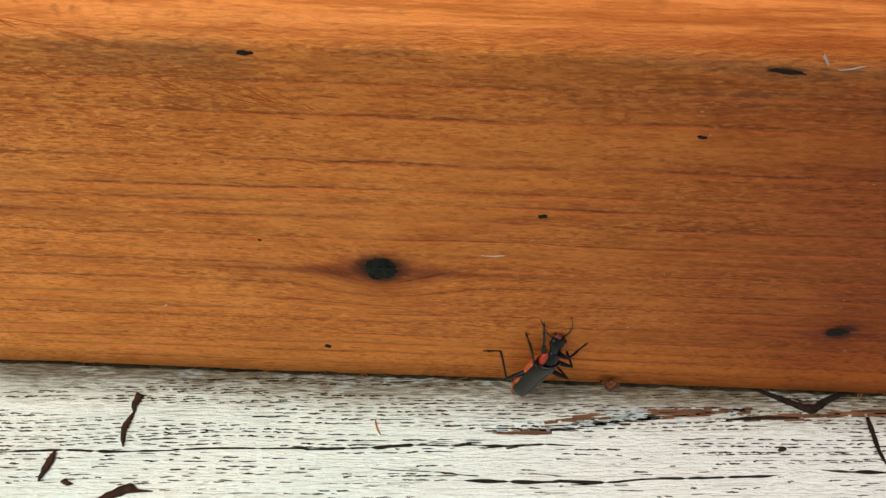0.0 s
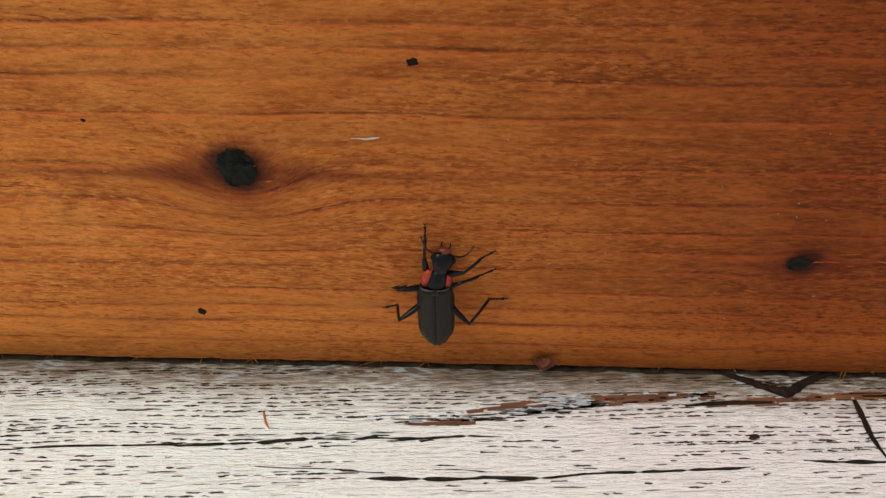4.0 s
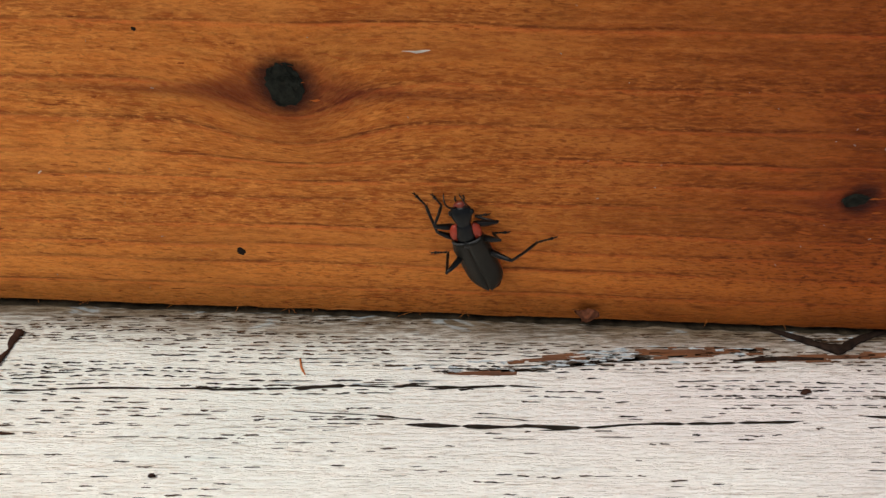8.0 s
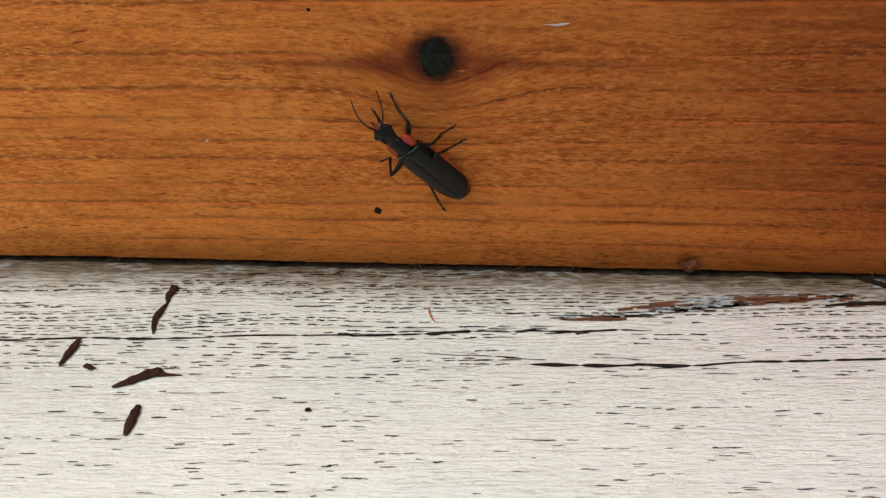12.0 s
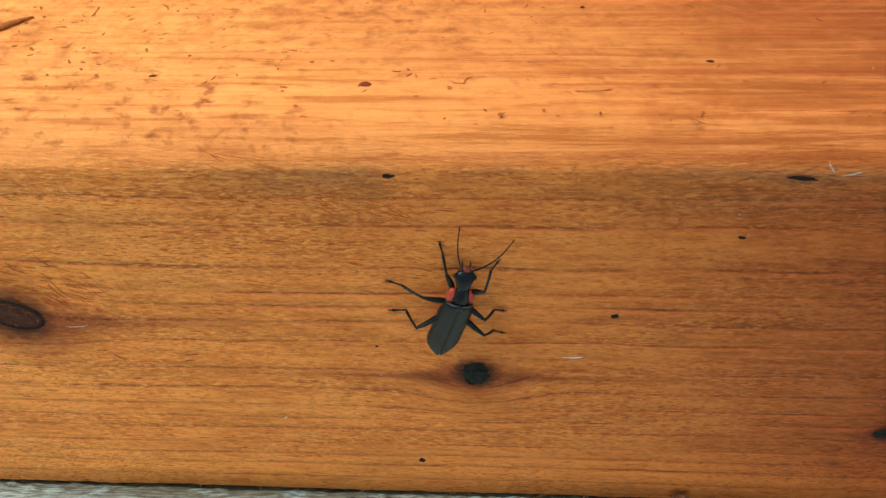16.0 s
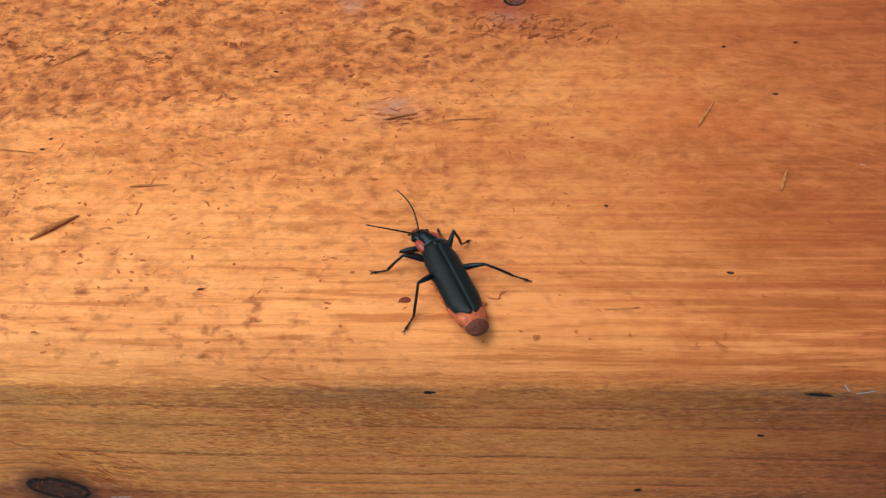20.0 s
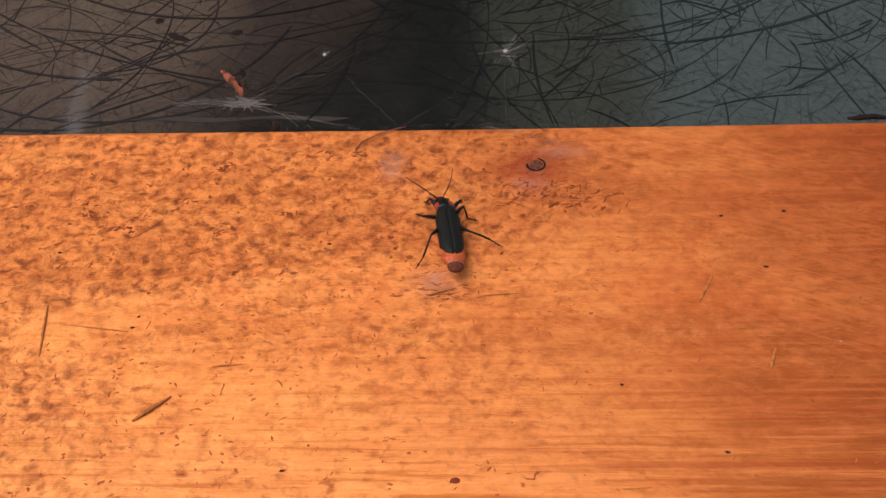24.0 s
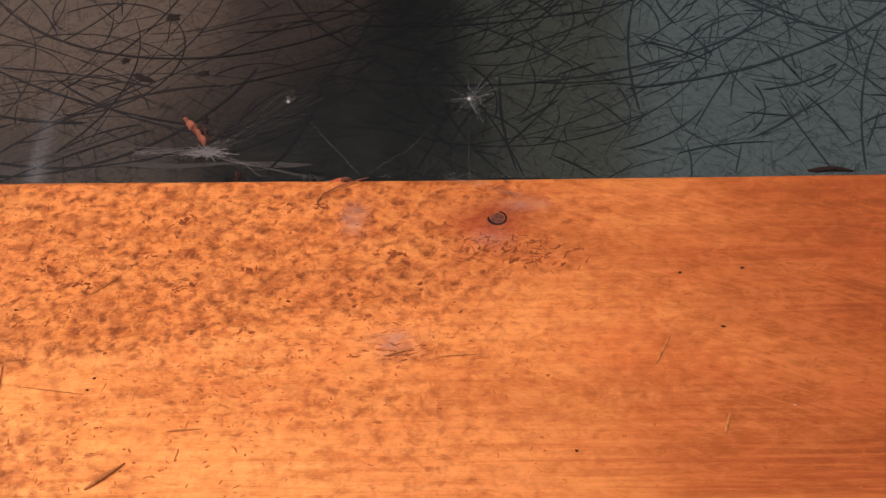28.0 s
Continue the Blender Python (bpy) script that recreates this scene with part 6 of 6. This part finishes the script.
GAIT[5] = [(1, (6.3, -4.8, -0.1), (3.3, -3.8, 1.6)), (2, (6.3, -4.7, -0.6), (3.3, -4.5, 1.1)), (3, (6.2, -3.2, -0.4), (3.4, -3.5, 1.4)), (6, (6.2, -4.4, -0.2), (3.2, -3.7, 1.6)), (7, (6.3, -5.9, 0.2), (3.5, -3.5, 2.0)), (8, (6.9, -3.7, 0.4), (3.5, -2.8, 2.1)), (9, (7.0, -0.6, 0.0), (4.2, -3.3, 1.7)), (10, (7.4, -6.0, 0.5), (3.9, -3.6, 1.8)), (11, (4.8, -6.5, 1.3), (2.5, -3.1, 2.3)), (12, (3.9, -3.2, 0.4), (2.9, -1.7, 2.1)), (15, (2.9, -6.5, -0.1), (2.7, -3.2, 1.9)), (16, (6.1, -5.5, 0.3), (2.7, -3.1, 2.0)), (17, (5.8, -3.2, 0.6), (2.8, -2.2, 2.1)), (18, (5.7, -9.3, -0.3), (3.4, -6.0, 1.6)), (19, (7.2, -3.8, -2.3), (3.1, -4.2, 2.2)), (20, (6.9, -5.6, 0.8), (2.9, -3.8, 2.1)), (21, (6.5, -7.4, 1.6), (3.1, -4.5, 2.7)), (22, (5.6, -3.6, 1.1), (2.8, -2.4, 2.4)), (25, (6.9, -6.9, 0.5), (3.1, -6.1, 1.8)), (26, (5.9, -9.0, 0.2), (2.5, -6.1, 2.1)), (26.7, (3.9, -9.5, 1.7), (2.0, -9.4, 4.3))]


def knees(hip, toe, hint, lengths):
    """Where knee and ankle lie when a leg from its hip reaches for its toes."""
    thigh, shin, foot = lengths
    out = toe - hip
    flat = Vector((out.x, out.y, 0.0)).normalized()
    ankle = toe - flat * foot * 0.92 + Vector((0, 0, 0.28 * foot))
    d = ankle - hip
    far = min(max(d.length, abs(thigh - shin) + 0.15), (thigh + shin) * 0.99)
    d.normalize()
    ankle = hip + d * far
    along = (thigh ** 2 - shin ** 2 + far ** 2) / (2 * far)
    side = hint - hip
    side = side - d * side.dot(d) + Vector((0, 0, 0.25))
    side = (side - d * side.dot(d)).normalized()
    knee = hip + d * along + side * math.sqrt(max(0.0, thigh ** 2 - along ** 2))
    tip = toe - ankle
    return knee, ankle, ankle + tip.normalized() * foot


def along_x(a, b, top):
    """A pose at a whose x axis points to b."""
    x = (b - a).normalized()
    z = (top - x * top.dot(x)).normalized()
    return Matrix.Translation(a * MM) @ Matrix((x, z.cross(x), z)).transposed().to_4x4()


def stride(rows, t, swing):
    """Toes and knee at a time: from row to row, with whole strides on the way."""
    for (t0, f0, k0), (t1, f1, k1) in zip(rows, rows[1:]):
        if t0 <= t <= t1:
            u = (t - t0) / (t1 - t0)
            went = sum((Vector(b[1]) - Vector(a[1])).length for a, b in zip(STEPS, STEPS[1:]) if a[0] >= t0 and b[0] <= t1)
            wave = swing * math.sin(math.tau * u * max(1, round(went / 4.5))) * min(1.0, went / 3.0)
            step = Vector((0, 0.9 * wave, 0.5 * max(0.0, wave)))
            return Vector(f0).lerp(Vector(f1), u) + step, Vector(k0).lerp(Vector(k1), u) + 0.6 * step
    return Vector(rows[-1][1]), Vector(rows[-1][2])


def motions():
    rows = []
    for t, place, ahead, up in STEPS:
        y = Vector(ahead).normalized()
        z = Vector(up)
        z = (z - y * z.dot(y)).normalized()
        x = y.cross(z)
        m = Matrix((x, y, z)).transposed().to_4x4()
        rows.append((t, Matrix.Translation(mm3(place)) @ m))
    walk(BEETLE, rows)

    def fore(a, n):
        return pose(0, 0, 0, 0, 0, a) @ pose(0, 0, 2.2 * MM, n) @ pose(0, 0, -2.2 * MM)

    walk(NECK, [(t, fore(a, n)) for t, a, n in BENDS])
    # the head is tucked under its shield while the beetle crosses the top
    walk(HEAD, [(t, fore(a, n) @ pose(0, -1.1 * k * MM, -0.25 * k * MM)) for t, a, n in BENDS for k in [min(1.0, max(0.0, (t - 18.0) / 0.8))]])
    for feeler, root, rows in zip(ANTENNAE, (-0.3, 0.3), FEELERS):
        walk(feeler, [(t, pose(root * MM, 3.55 * MM, 2.05 * MM, 0, 0, a) @ pose(0, 0, 0, n)) for t, a, n in rows])
    # the abdomen is drawn out while the beetle climbs over the edges
    for ring, i in RINGS_BEHIND:
        back = 0.36 * max(0, i - 2)
        walk(ring, [(t, pose(0, -back * k * MM, 0)) for t, k in ((0, -0.3), (9, -0.3), (10, 0), (11, 0), (12, -0.4), (18.6, -0.6), (19, -0.3), (20, 0.4), (21, 0.5), (22, 0.7), (26, 1), (26.4, 1.7), (26.6, 2.0), (26.8, 1.7), (27, 0.9), (28, 0.4))])
    for n, (leg, shin, foot, hip, lengths, rest) in enumerate(LEGS):
        bent = rest * 0.5 + Vector((0, 0, 2.2))
        rows = ([] if GAIT[n][0][0] == 0 else [(0, rest, bent)]) + GAIT[n] + [(27.4, rest, bent), (28, rest, bent)]
        swing = 1 if n in (0, 2, 4) else -1
        thighs, shins, feet = [], [], []
        for k in range(141):
            toe, hint = stride(rows, k * 0.2, swing)
            knee, ankle, tip = knees(hip, toe, hint, lengths)
            top = Vector((0, 0, 1))
            one_, two, three = along_x(hip, knee, top), along_x(knee, ankle, top), along_x(ankle, tip, top)
            thighs.append((k * 0.2, one_))
            shins.append((k * 0.2, one_.inverted() @ two))
            feet.append((k * 0.2, one_.inverted() @ three))
        walk(leg, thighs)
        walk(shin, shins)
        walk(foot, feet)


motions()
